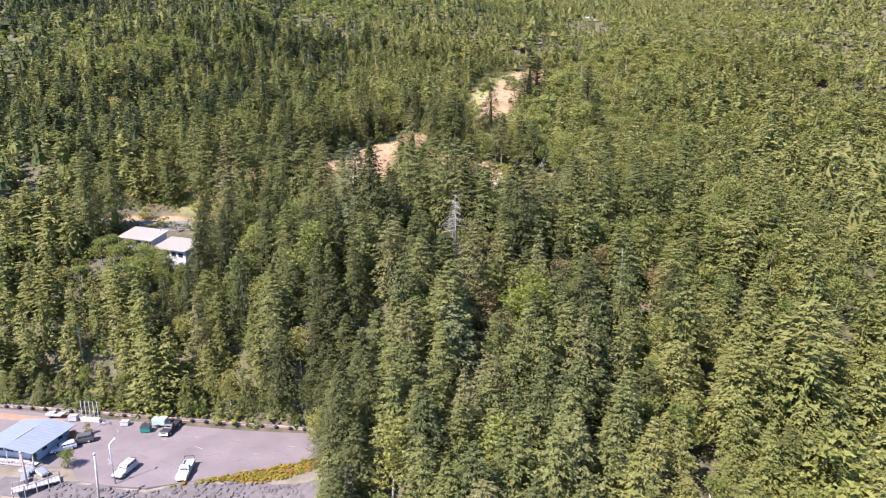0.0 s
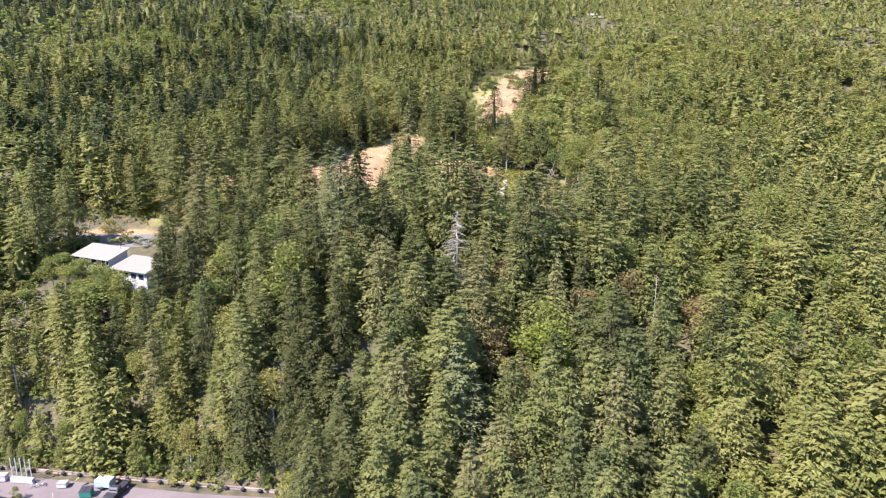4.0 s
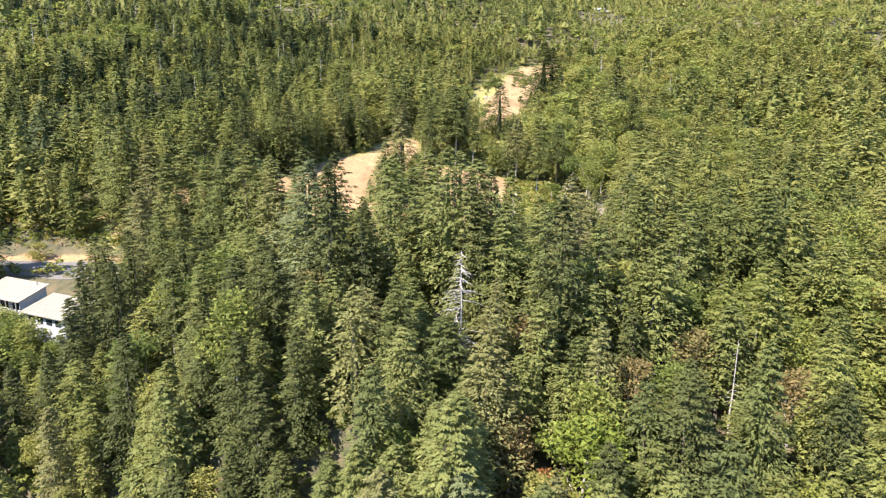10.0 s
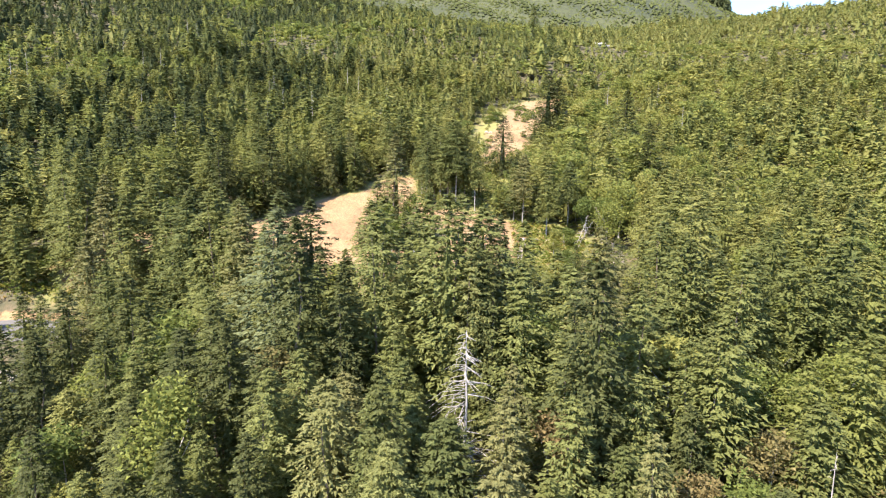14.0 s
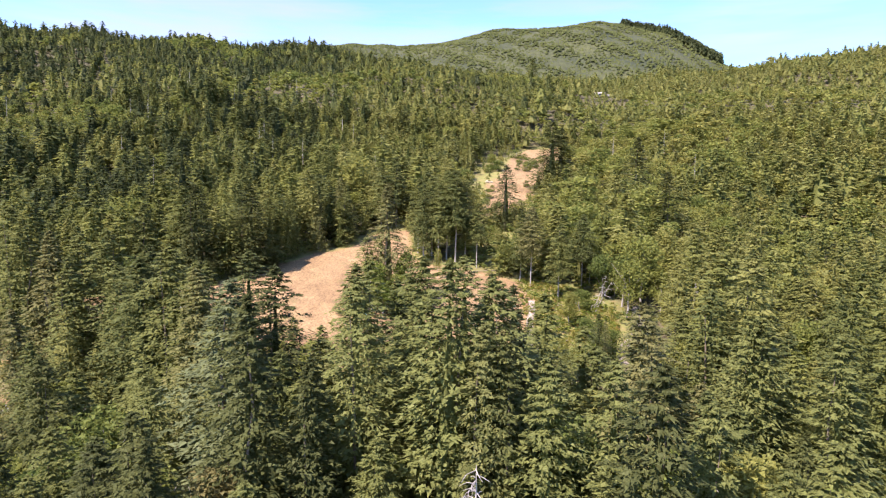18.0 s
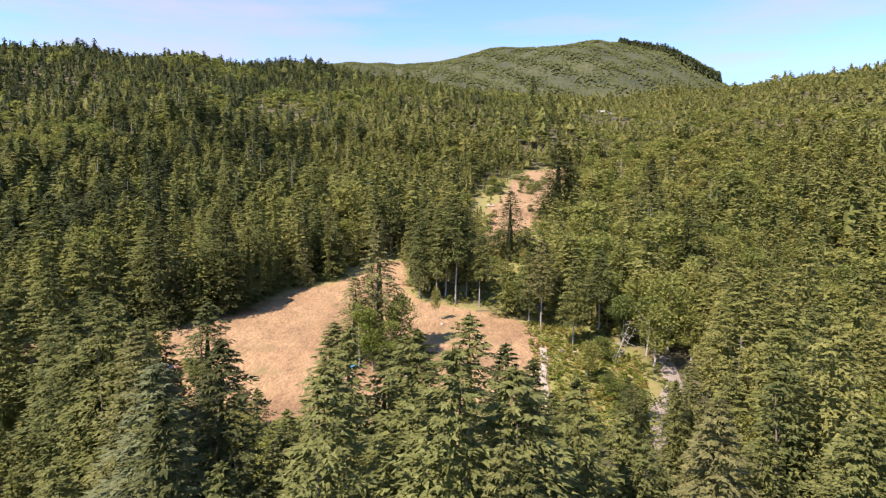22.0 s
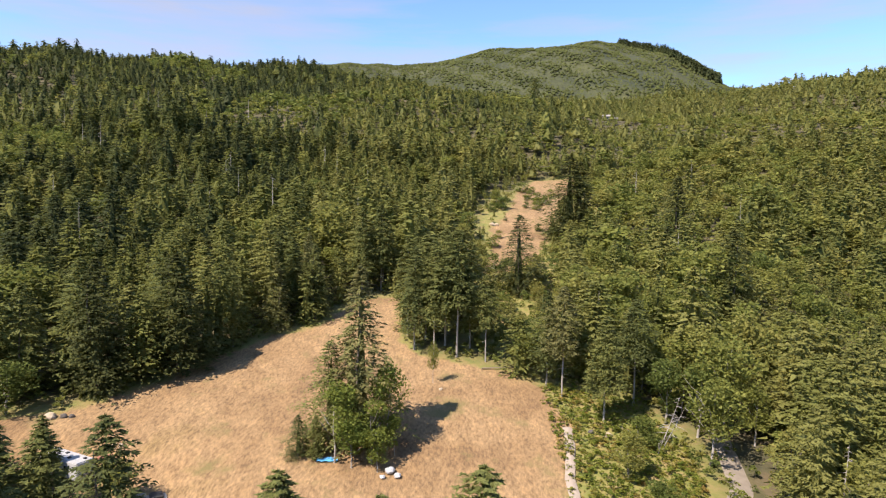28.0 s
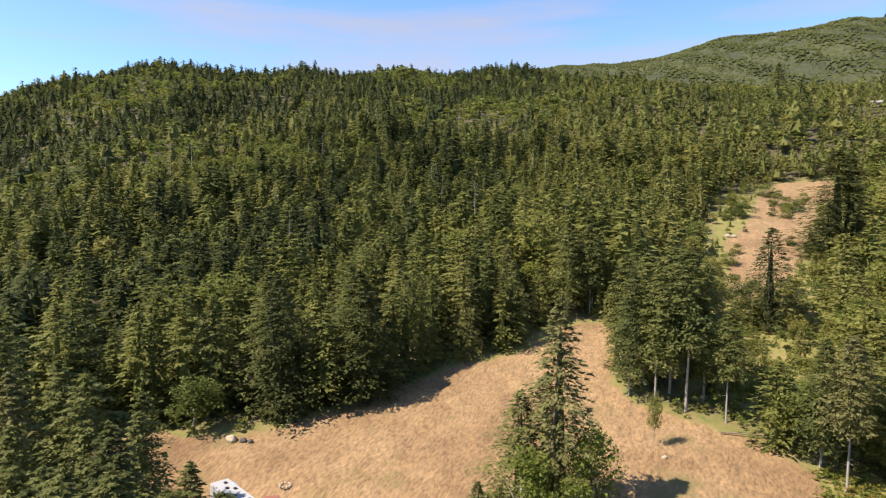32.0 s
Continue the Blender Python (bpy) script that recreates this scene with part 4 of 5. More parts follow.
# ---- parking lot by the shore ----
def wheels(root, length, width, r=0.36):
    for sy in (-1, 1):
        for sx in (-1, 1):
            x, y = sx * (width / 2 - 0.1), sy * length * 0.31
            tyre = rod("wheel", root, m_rubber, (x - 0.12, y, r), (x + 0.12, y, r), r, None, 14)
            rod("rim", tyre, m_steel, (x + sx * 0.08, y, r), (x + sx * 0.135, y, r), r * 0.58, None, 10, "steel rim")


def lights(root, length, width, z=0.75):
    for sx in (-1, 1):
        box("headlight", root, m_lamp, (0.35, 0.06, 0.18), (sx * (width / 2 - 0.25), -length / 2 + 0.01, z), 0, 0.02)
        box("tail_light", root, m_red, (0.16, 0.06, 0.3), (sx * (width / 2 - 0.14), length / 2 - 0.01, z + 0.1), 0, 0.02)


def estate(label, x, y, turn, mat, length=4.8, width=1.9, tall=1.75, low=False):
    """A parked estate car or off-roader, its nose along -y."""
    c = thing("car", label, "car", x, y, 0.07, turn)
    L, s = length / 2, tall - 1.0
    profile("body", c, mat, [(-L, 0.35), (-L, 0.8), (-L + 0.25, 0.95), (-L * 0.42, 1.02), (L * 0.97, 1.05), (L, 0.9), (L, 0.35)], width, "", 0.07)
    profile("cabin", c, mat, [(-L * 0.42, 1.0), (-L * 0.16, 1.0 + s), (L * 0.8, 1.0 + s), (L * (0.6 if low else 0.96), 1.02)][:3] + [(L * 0.97, 1.02)], width * 0.93, "", 0.05, 0.84)
    for sx in (-1, 1):
        for a, b in ((-0.2, 0.16), (0.2, 0.5), (0.54, 0.8)):
            box("side_window", c, m_glass, (0.04, (b - a) * L, s * 0.55), (sx * width * 0.428, (a + b) / 2 * L + 0.08, 1.0 + s * 0.52), 0, 0.01)
    box("windscreen", c, m_glass, (width * 0.74, 0.04, s * 1.02), (0, -L * 0.305, 1.0 + s * 0.53), 0, 0.01, "", 48 if not low else 55)
    box("rear_window", c, m_glass, (width * 0.7, 0.04, s * 0.6), (0, L * 0.915, 1.0 + s * 0.55), 0, 0.01, "", -20)
    box("bumper", c, m_rubber, (width * 0.94, 0.16, 0.2), (0, -L - 0.02, 0.48), 0, 0.04)
    wheels(c, length, width)
    lights(c, length, width)
    return c


def pickup(label, x, y, turn, mat, rack=False, length=5.6, width=1.95):
    c = thing("pickup_truck", label, "truck", x, y, 0.07, turn)
    L = length / 2
    profile("body", c, mat, [(-L, 0.4), (-L, 0.9), (-L + 0.2, 1.05), (-L * 0.42, 1.12), (L * 0.12, 1.12), (L * 0.13, 0.75), (L, 0.75), (L, 0.4)], width, "", 0.06)
    profile("cabin", c, mat, [(-L * 0.42, 1.1), (-L * 0.22, 1.78), (L * 0.08, 1.78), (L * 0.13, 1.1)], width * 0.93, "", 0.06, 0.85)
    for sx in (-1, 1):
        box("bed_side", c, mat, (0.09, L * 0.86, 0.5), (sx * (width / 2 - 0.05), L * 0.56, 0.9), 0, 0.03)
        box("side_window", c, m_glass, (0.04, L * 0.3, 0.4), (sx * width * 0.425, -L * 0.1, 1.45), 0, 0.01)
    box("tailgate", c, mat, (width - 0.1, 0.08, 0.5), (0, L - 0.05, 0.9), 0, 0.02)
    box("windscreen", c, m_glass, (width * 0.74, 0.04, 0.74), (0, -L * 0.34, 1.46), 0, 0.01, "", 40)
    box("rear_window", c, m_glass, (width * 0.66, 0.04, 0.36), (0, L * 0.115, 1.5), 0, 0.01, "", -12)
    box("bumper", c, m_steel, (width * 0.94, 0.14, 0.2), (0, -L - 0.02, 0.52), 0, 0.03)
    if rack:
        for sx in (-1, 1):
            rod("rack_post", c, m_black, (sx * 0.85, L * 0.9, 1.1), (sx * 0.85, L * 0.9, 1.9), 0.04)
        box("rack_bar", c, m_black, (1.8, 0.12, 0.12), (0, L * 0.9, 1.92), 0, 0.02)
    wheels(c, length, width, 0.4)
    lights(c, length, width, 0.82)
    return c


def lot_surface():
    lot = slab("parking_lot", None, m_asphalt, [(x, y, 0.07) for x, y in LOT], 0.3)
    tagged(lot, "worn grey asphalt parking lot beside the shore", "pavement", kind="structure")
    for x, y, a, n in ((-47, 111, 62, 2.2), (-62, 106, 40, 1.8), (-49, 115, 80, 1.2), (-35, 109, 85, 1.4), (-55, 113.8, 70, 1.1), (-29, 112, 88, 1.6), (-66, 117, 35, 1.5)):
        m = box("marking", lot, m_gravel, (0.1, n, 0.004), (x, y, 0.0735), a, 0)
        m.name = "marking"
    for i in range(16):
        x, y = -64 + i * 2.6, 104.5 + (i * 5 % 12)
        if inside(x, y, LOT) > 3:
            box("tar_seam", lot, m_crack, (0.07, random.uniform(1.5, 4.5), 0.003), (x, y, 0.0728), random.uniform(40, 120), 0)


m_wall_log = plain("weathered_log", (0.15, 0.12, 0.1), 0.9, 0, 1.2, 0.35, 0.3)


def retaining_wall():
    w = thing("retaining_wall", "long low timber retaining wall with dark tyres along its foot", "wall", -58, 121.2, 0.0)
    p0, p1 = Vector((-112, 128.6, 0)), Vector((-20, 117.4, 0))
    way = (p1 - p0).normalized()
    turn = math.degrees(math.atan2(way.y, way.x))
    n = 20
    for i in range(n):
        c = p0.lerp(p1, (i + 0.5) / n) - Vector((-58, 121.2, 0))
        for k in (0, 1):
            box("log", w, m_wall_log if (i + k) % 3 else m_timber, ((p1 - p0).length / n - 0.06, 0.34, 0.3), (c.x + k * 0.05, c.y + k * 0.12, 0.2 + k * 0.3), turn + random.uniform(-0.4, 0.4), 0.06)
    for i in range(30):
        c = p0.lerp(p1, (i + 0.5) / 30) - Vector((-58, 121.2, 0))
        rod("tyre", w, m_rubber, (c.x, c.y - 0.55, 0.5), (c.x + 0.03, c.y - 0.25, 0.54), 0.4, 0.4, 12)


def shop():
    s = thing("shop_building", "low white shop with a pale blue metal roof and deck", "building", -78.6, 109.3, 0.07, -9)
    box("wall", s, m_wall_blue, (9.4, 8.2, 2.7), (-0.6, 0.9, 1.4), 0, 0.02, "blue-grey siding wall")
    box("front_wall", s, m_white, (9.5, 0.12, 1.2), (-0.6, -3.25, 0.7), 0, 0.01, "white front boards")
    for sx, edge in ((-1, -6.6), (1, 5.4)):
        slab("roof", s, m_roof_blue, [(-0.6, -5.6, 3.75), (edge, -5.6, 3.0), (edge, 5.6, 3.0), (-0.6, 5.6, 3.75)][::-sx], 0.14, "pale blue metal roof")
        for i in range(14):
            y = -5.3 + i * 0.82
            rod("roof_seam", s, m_roof_blue, (-0.6 + sx * 0.1, y, 3.76), (edge, y, 3.01), 0.018, None, 4)
    box("ridge_vent", s, m_grey_wood, (0.2, 4.6, 0.1), (-0.6, -0.6, 3.8), 0, 0.02)
    for i in range(4):
        w = box("window", s, m_glass, (1.9, 0.06, 1.1), (-4.1 + i * 2.3, -3.24, 1.95), 0, 0.01)
        box("frame", w, m_white, (2.05, 0.05, 0.09), (-4.1 + i * 2.3, -3.27, 1.36), 0, 0.01)
    for i in range(5):
        box("post", s, m_white, (0.15, 0.15, 2.9), (-5.8 + i * 2.7, -5.2, 1.5), 0, 0.02)
    box("deck", s, m_grey_wood, (11.4, 2.2, 0.18), (-0.6, -4.4, 0.2), 0, 0.02)
    box("rail", s, m_white, (11.4, 0.08, 0.12), (-0.6, -5.4, 1.1), 0, 0.02)
    for i in range(18):
        box("baluster", s, m_white, (0.06, 0.06, 0.8), (-6 + i * 0.64, -5.4, 0.7), 0, 0)
    for y in (-1.4, 2.6):
        box("side_window", s, m_glass, (0.06, 1.1, 0.9), (4.12, y, 1.8), 0, 0.01)
    box("door", s, m_white, (0.08, 1.0, 2.05), (4.13, 0.8, 1.1), 0, 0.01)


def lot_things():
    estate("white off-roader with dark windows parked by the shore edge", -57.0, 102.2, -10, m_white, 4.9, 1.9, 1.8)
    pickup("white flatbed pickup with a dark rack behind", -46.0, 102.2, 6, m_white, True, 5.9)
    pickup("black pickup truck parked beside a pale trailer", -55.2, 117.4, -6, m_black)
    estate("dark grey off-roader parked beside the shop", -70.8, 112.2, -62, m_grey_car, 4.7, 1.85, 1.75)
    estate("white saloon car with dark windows beside the shop", -72.6, 109.4, -55, m_white, 4.6, 1.8, 1.5, True)
    d = thing("dumpster", "green steel rubbish dumpster on the lot", "dumpster", -60, 116.8, 0.07, 8)
    profile("bin", d, m_green, [(-0.6, 0.12), (-0.8, 1.25), (0.8, 1.45), (0.6, 0.12)], 1.9, "", 0.04)
    for k in (-1, 1):
        box("lid", d, m_black, (0.93, 1.7, 0.06), (k * 0.48, 0, 1.4), 0, 0.02, "dark lid", 7)
        box("side_pocket", d, m_green, (0.12, 0.9, 0.2), (k * 1.0, 0, 0.7), 0, 0.02)
    t = thing("box_trailer", "pale teal enclosed box trailer on the lot", "trailer", -58.2, 119.4, 0.07, -5)
    box("body", t, m_teal, (2.9, 1.7, 1.25), (0, 0, 1.1), 0, 0.08)
    box("roof", t, m_teal, (2.8, 1.6, 0.06), (0, 0, 1.76), 0, 0.02)
    for k in (-1, 1):
        rod("wheel", t, m_rubber, (0, k * 0.85, 0.36), (0, k * 1.02, 0.36), 0.36, None, 12)
    b = thing("boat", "white motor boat on a trailer by the retaining wall", "boat", -82.0, 122.3, 0.07, 86)
    profile("hull", b, m_white, [(-2.1, 1.0), (-1.6, 0.5), (1.7, 0.5), (1.8, 0.95)], 1.4, "", 0.1, 1.15)
    box("cabin", b, m_grey_wood, (0.9, 1.1, 0.4), (0, 0.3, 1.1), 0, 0.1)
    box("windscreen", b, m_glass, (0.9, 0.05, 0.35), (0, -0.35, 1.25), 0, 0.01, "", 30)
    for k in (-1, 1):
        rod("wheel", b, m_rubber, (k * 0.6, 0.6, 0.3), (k * 0.78, 0.6, 0.3), 0.3, None, 12)
    for x, y, w, h, nm, lb in ((-77.3, 121.0, 1.7, 1.3, "storage_bin", "white plastic storage bin by the timber wall"), (-65.6, 119.4, 1.6, 1.0, "utility_cart", "small white utility cart by the wall")):
        c = thing(nm, lb, "container", x, y, 0.07, 5)
        box("body", c, m_white, (w, 1.2, h * 0.8), (0, 0, h * 0.5), 0, 0.06)
        box("lid", c, m_grey_wood, (w + 0.1, 1.3, 0.1), (0, 0, h * 0.95), 0, 0.03)
    r = thing("kayak_rack", "rack with five tall white upright posts", "rack", -73.4, 120.6, 0.07, -5)
    box("base", r, m_white, (4.2, 0.8, 0.9), (0, 0, 0.5), 0, 0.05)
    for i in range(5):
        rod("post", r, m_white, (-1.8 + i * 0.9, 0, 0.5), (-2.0 + i * 0.9, 0.1, 4.6), 0.09)
    c = thing("scrap_frame", "low jumble of grey frames and pipes on the lot", "scrap", -70, 119.4, 0.07, 20)
    for i in range(7):
        rod("pipe", c, m_steel, (random.uniform(-1.2, 1.2), random.uniform(-0.8, 0.8), 0.15), (random.uniform(-1.2, 1.2), random.uniform(-0.8, 0.8), random.uniform(0.3, 1.3)), 0.07)
    for x, y, lb, bare in ((-57.2, 93.6, "pale bare mooring pole by the rock wall", True), (-71.3, 97.0, "brown timber pole on the shore", False)):
        p = thing("pole", lb, "pole", x, y)
        rod("shaft", p, m_pale_bark if bare else m_timber, (0, 0, -0.5), (0.1 if bare else -0.6, 0, 10.5 if bare else 7.5), 0.22, 0.15, 10)
        rod("cap", p, m_white, (0.1 if bare else -0.6, 0, 10.4 if bare else 7.4), (0.1 if bare else -0.6, 0, 10.7 if bare else 7.6), 0.25, 0.2, 10)
    p = thing("street_lamp", "grey lamp post with a short arm at the lot edge", "lamp post", -57.0, 98.6, 0.0)
    rod("pole", p, m_steel, (0, 0, 0), (-0.6, 0.3, 7.6), 0.11, 0.07, 10)
    rod("arm", p, m_steel, (-0.6, 0.3, 7.5), (-0.1, 0.9, 8.2), 0.05)
    box("lamp_head", p, m_lamp, (0.3, 0.6, 0.14), (0, 1.1, 8.25), 0, 0.04)
    box("sign", p, m_grey_wood, (0.7, 0.05, 0.4), (-0.6, 0.0, 4.0), 0, 0.01)
    p = thing("utility_pole", "tall timber utility pole with a crossarm on the bank", "utility pole", -82.6, 135.5)
    rod("pole", p, m_pale_bark, (0, 0, -0.5), (-0.5, 0, 9.2), 0.18, 0.12, 10)
    box("crossarm", p, m_timber, (2.4, 0.12, 0.14), (-0.45, 0, 8.7), 0, 0.01)
    for k in (-1, -0.4, 0.4, 1):
        rod("insulator", p, m_glass, (-0.45 + k, 0, 8.77), (-0.45 + k, 0, 8.95), 0.05)


SHORE_X, SHORE_Y = [-78, -69, -64, -51, -43, -36, -31, -19], [100.5, 99.8, 98.6, 97.0, 99.3, 99.8, 99.5, 96.5]


def shore():
    wall = thing("sea_wall", "sloping wall of grey boulders below the lot", "sea wall", -50, 95, -2, kind="structure")
    rng = np.random.default_rng(3)
    shapes = []
    for k in range(6):
        bm = bmesh.new()
        bmesh.ops.create_icosphere(bm, subdivisions=1, radius=0.5)
        for v in bm.verts:
            v.co = v.co * rng.uniform(0.6, 1.3) * Vector((1.2, 0.95, 0.75))
        me = bpy.data.meshes.new("rock")
        bm.to_mesh(me)
        bm.free()
        me.materials.append(m_rock)
        shapes.append(me)
    for i in range(300):
        x = rng.uniform(-69, -22.5)
        t = (i * 0.618) % 1
        y = float(np.interp(x, SHORE_X, SHORE_Y)) - 0.3 - t * 4.2
        ob = new("rock", shapes[i % 6])
        ob.parent = wall
        k = rng.uniform(0.6, 1.15)
        ob.location = Vector((x + 50, y - 95, ground_at(x, y) + 0.12 + 2))
        ob.rotation_euler, ob.scale = (*rng.uniform(-0.4, 0.4, 2), rng.uniform(0, 6)), (k, k * 0.8, k * 0.75)
    g = thing("gangway", "grey timber gangway and landing stage on the shore", "gangway", -70, 97.5, -0.4, 35)
    for i in range(12):
        box("plank", g, m_grey_wood, (0.55, 2.2, 0.1), (-3.6 + i * 0.6, 0, 1.0), random.uniform(-1, 1), 0.02)
    for k in (-1, 1):
        rod("rail", g, m_grey_wood, (-3.8, k * 1.1, 1.9), (3.4, k * 1.1, 1.9), 0.05)
        for i in range(5):
            rod("post", g, m_grey_wood, (-3.7 + i * 1.75, k * 1.1, -2.5), (-3.7 + i * 1.75, k * 1.1, 1.95), 0.09)
    for i, (x, y) in enumerate(((-73.6, 99.6), (-71.6, 101.2), (-74.6, 101.8))):
        c = thing("covered_boat", "small boat under a pale blue cover by the gangway", "boat", x, y, 0.1, 30 + i * 25)
        profile("hull", c, m_white, [(-1.5, 0.6), (-1.2, 0.15), (1.3, 0.15), (1.4, 0.6)], 1.2, "", 0.08, 1.1)
        box("cover", c, m_roof_blue, (1.2, 2.6, 0.14), (0, 0, 0.68), 0, 0.06)


lot_surface()
retaining_wall()
shop()
lot_things()
shore()


# ---- house on the bank ----
def bank_house():
    h = thing("house", "white two-part house with flat cream roofs and a balcony", "house", -89, 168.8, 24.3, -23)
    box("upper_block", h, m_white, (10.6, 4.6, 7.2), (6.3, 3.4, 1.9), 0, 0.02)
    slab("roof", h, m_roof_pale, [(-0.3, -0.4, 5.7), (12.4, -0.4, 5.7), (12.4, 6.0, 7.6), (-0.3, 6.0, 7.6)], 0.2, "cream low-pitched roof", 0.03)
    slab("gable_wall", h, m_white, [(11.62, 0.2, 5.6), (11.72, 0.2, 5.6), (11.72, 5.6, 7.2), (11.62, 5.6, 7.2)], 7.0, "white board end wall")
    box("lower_block", h, m_white, (10.2, 5.6, 5.9), (18.6, 2.9, 0.95), 0, 0.02)
    slab("roof", h, m_roof_pale, [(12.9, -0.8, 4.1), (24.4, -0.8, 4.1), (24.4, 6.2, 5.9), (12.9, 6.2, 5.9)], 0.2, "cream low-pitched roof", 0.03)
    for y0, y1, z0, z1, x in ((-0.8, 6.2, 4.15, 5.95, 18.6), (-0.4, 6.0, 5.75, 7.65, 6.0)):
        for i in range(12):
            k = x - 5.6 + i * 1.0
            rod("roof_seam", h, m_roof_pale, (k, y0, z0), (k, y1, z1), 0.025, None, 4)
    box("balcony_floor", h, m_grey_wood, (11.6, 1.6, 0.2), (5.8, 0.3, 2.7), 0, 0.02)
    box("balcony_rail", h, m_grey_wood, (11.6, 0.1, 0.12), (5.8, -0.45, 3.8), 0, 0.02)
    box("balcony_boards", h, m_timber, (11.6, 0.06, 0.5), (5.8, -0.42, 3.05), 0, 0.01)
    for i in range(24):
        box("baluster", h, m_grey_wood, (0.08, 0.06, 1.0), (0.2 + i * 0.49, -0.45, 3.3), 0, 0)
    for i in range(5):
        rod("post", h, m_grey_wood, (0.2 + i * 2.85, -0.4, -1.5), (0.2 + i * 2.85, -0.4, 5.6), 0.09)
    for i in range(3):
        w = box("window", h, m_glass, (2.2, 0.08, 1.6), (2.6 + i * 3.4, 1.08, 4.2), 0, 0.01)
        box("frame", w, m_white, (2.4, 0.06, 0.1), (2.6 + i * 3.4, 1.05, 3.35), 0, 0.01)
    for i in range(4):
        w = box("window", h, m_glass, (1.5, 0.08, 1.2), (14.8 + i * 2.4, 0.08, 2.7), 0, 0.01)
        box("frame", w, m_white, (1.65, 0.06, 0.1), (14.8 + i * 2.4, 0.05, 2.05), 0, 0.01)
    rod("chimney_pipe", h, m_steel, (10.2, 5.0, 6.8), (10.2, 5.0, 8.1), 0.1)


def strip(name, label, points, width, mat, lift=0.1, category="road"):
    """A band of road or path that lies on the ground."""
    pts = [Vector((x, y, 0)) for x, y in points]
    fine = [pts[i].lerp(pts[i + 1], k / 8) for i in range(len(pts) - 1) for k in range(8)] + [pts[-1]]
    v = []
    for i, p in enumerate(fine):
        way = (fine[min(i + 1, len(fine) - 1)] - fine[max(i - 1, 0)]).normalized()
        side = Vector((way.y, -way.x, 0)) * width / 2 * (1 + 0.25 * noise.noise(p * 0.35))
        for k in (-1, -0.33, 0.33, 1):
            q = p + side * k
            v.append((q.x, q.y, ground_at(q.x, q.y) + lift - (0.18 if abs(k) == 1 else 0)))
    ob = new(name, mesh_of(name, v, grid_faces(len(fine), 4, False)[:, ::-1], mat, None, True))
    return tagged(ob, label, category, kind="structure")


bank_house()
strip("road", "worn grey road crossing behind the house", [(-116, 191), (-90, 189.6), (-70, 189.4), (-52, 191)], 11.0, m_road, 0.25)
strip("rubble_bank", "dark bank of rubble under the lot edge", [(x, y - 2.2) for x, y in zip(SHORE_X, SHORE_Y)], 5.0, m_rock, 0.15, "bank")
strip("bare_soil", "strip of orange-tan bare soil along the timber wall", [(-104, 124.6), (-94, 122.6), (-86, 121.4), (-79, 120.6)], 4.0, m_soil, 0.13, "soil")
strip("path", "narrow pale gravel path at the meadow edge", [(18.2, 200), (18.8, 213), (20.2, 219), (21.2, 226)], 1.4, m_gravel, 0.4, "path")
strip("driveway", "dusty gravel driveway among the trees", [(32, 190), (34.5, 201), (41, 211), (44, 224)], 2.8, m_drive, 0.2)


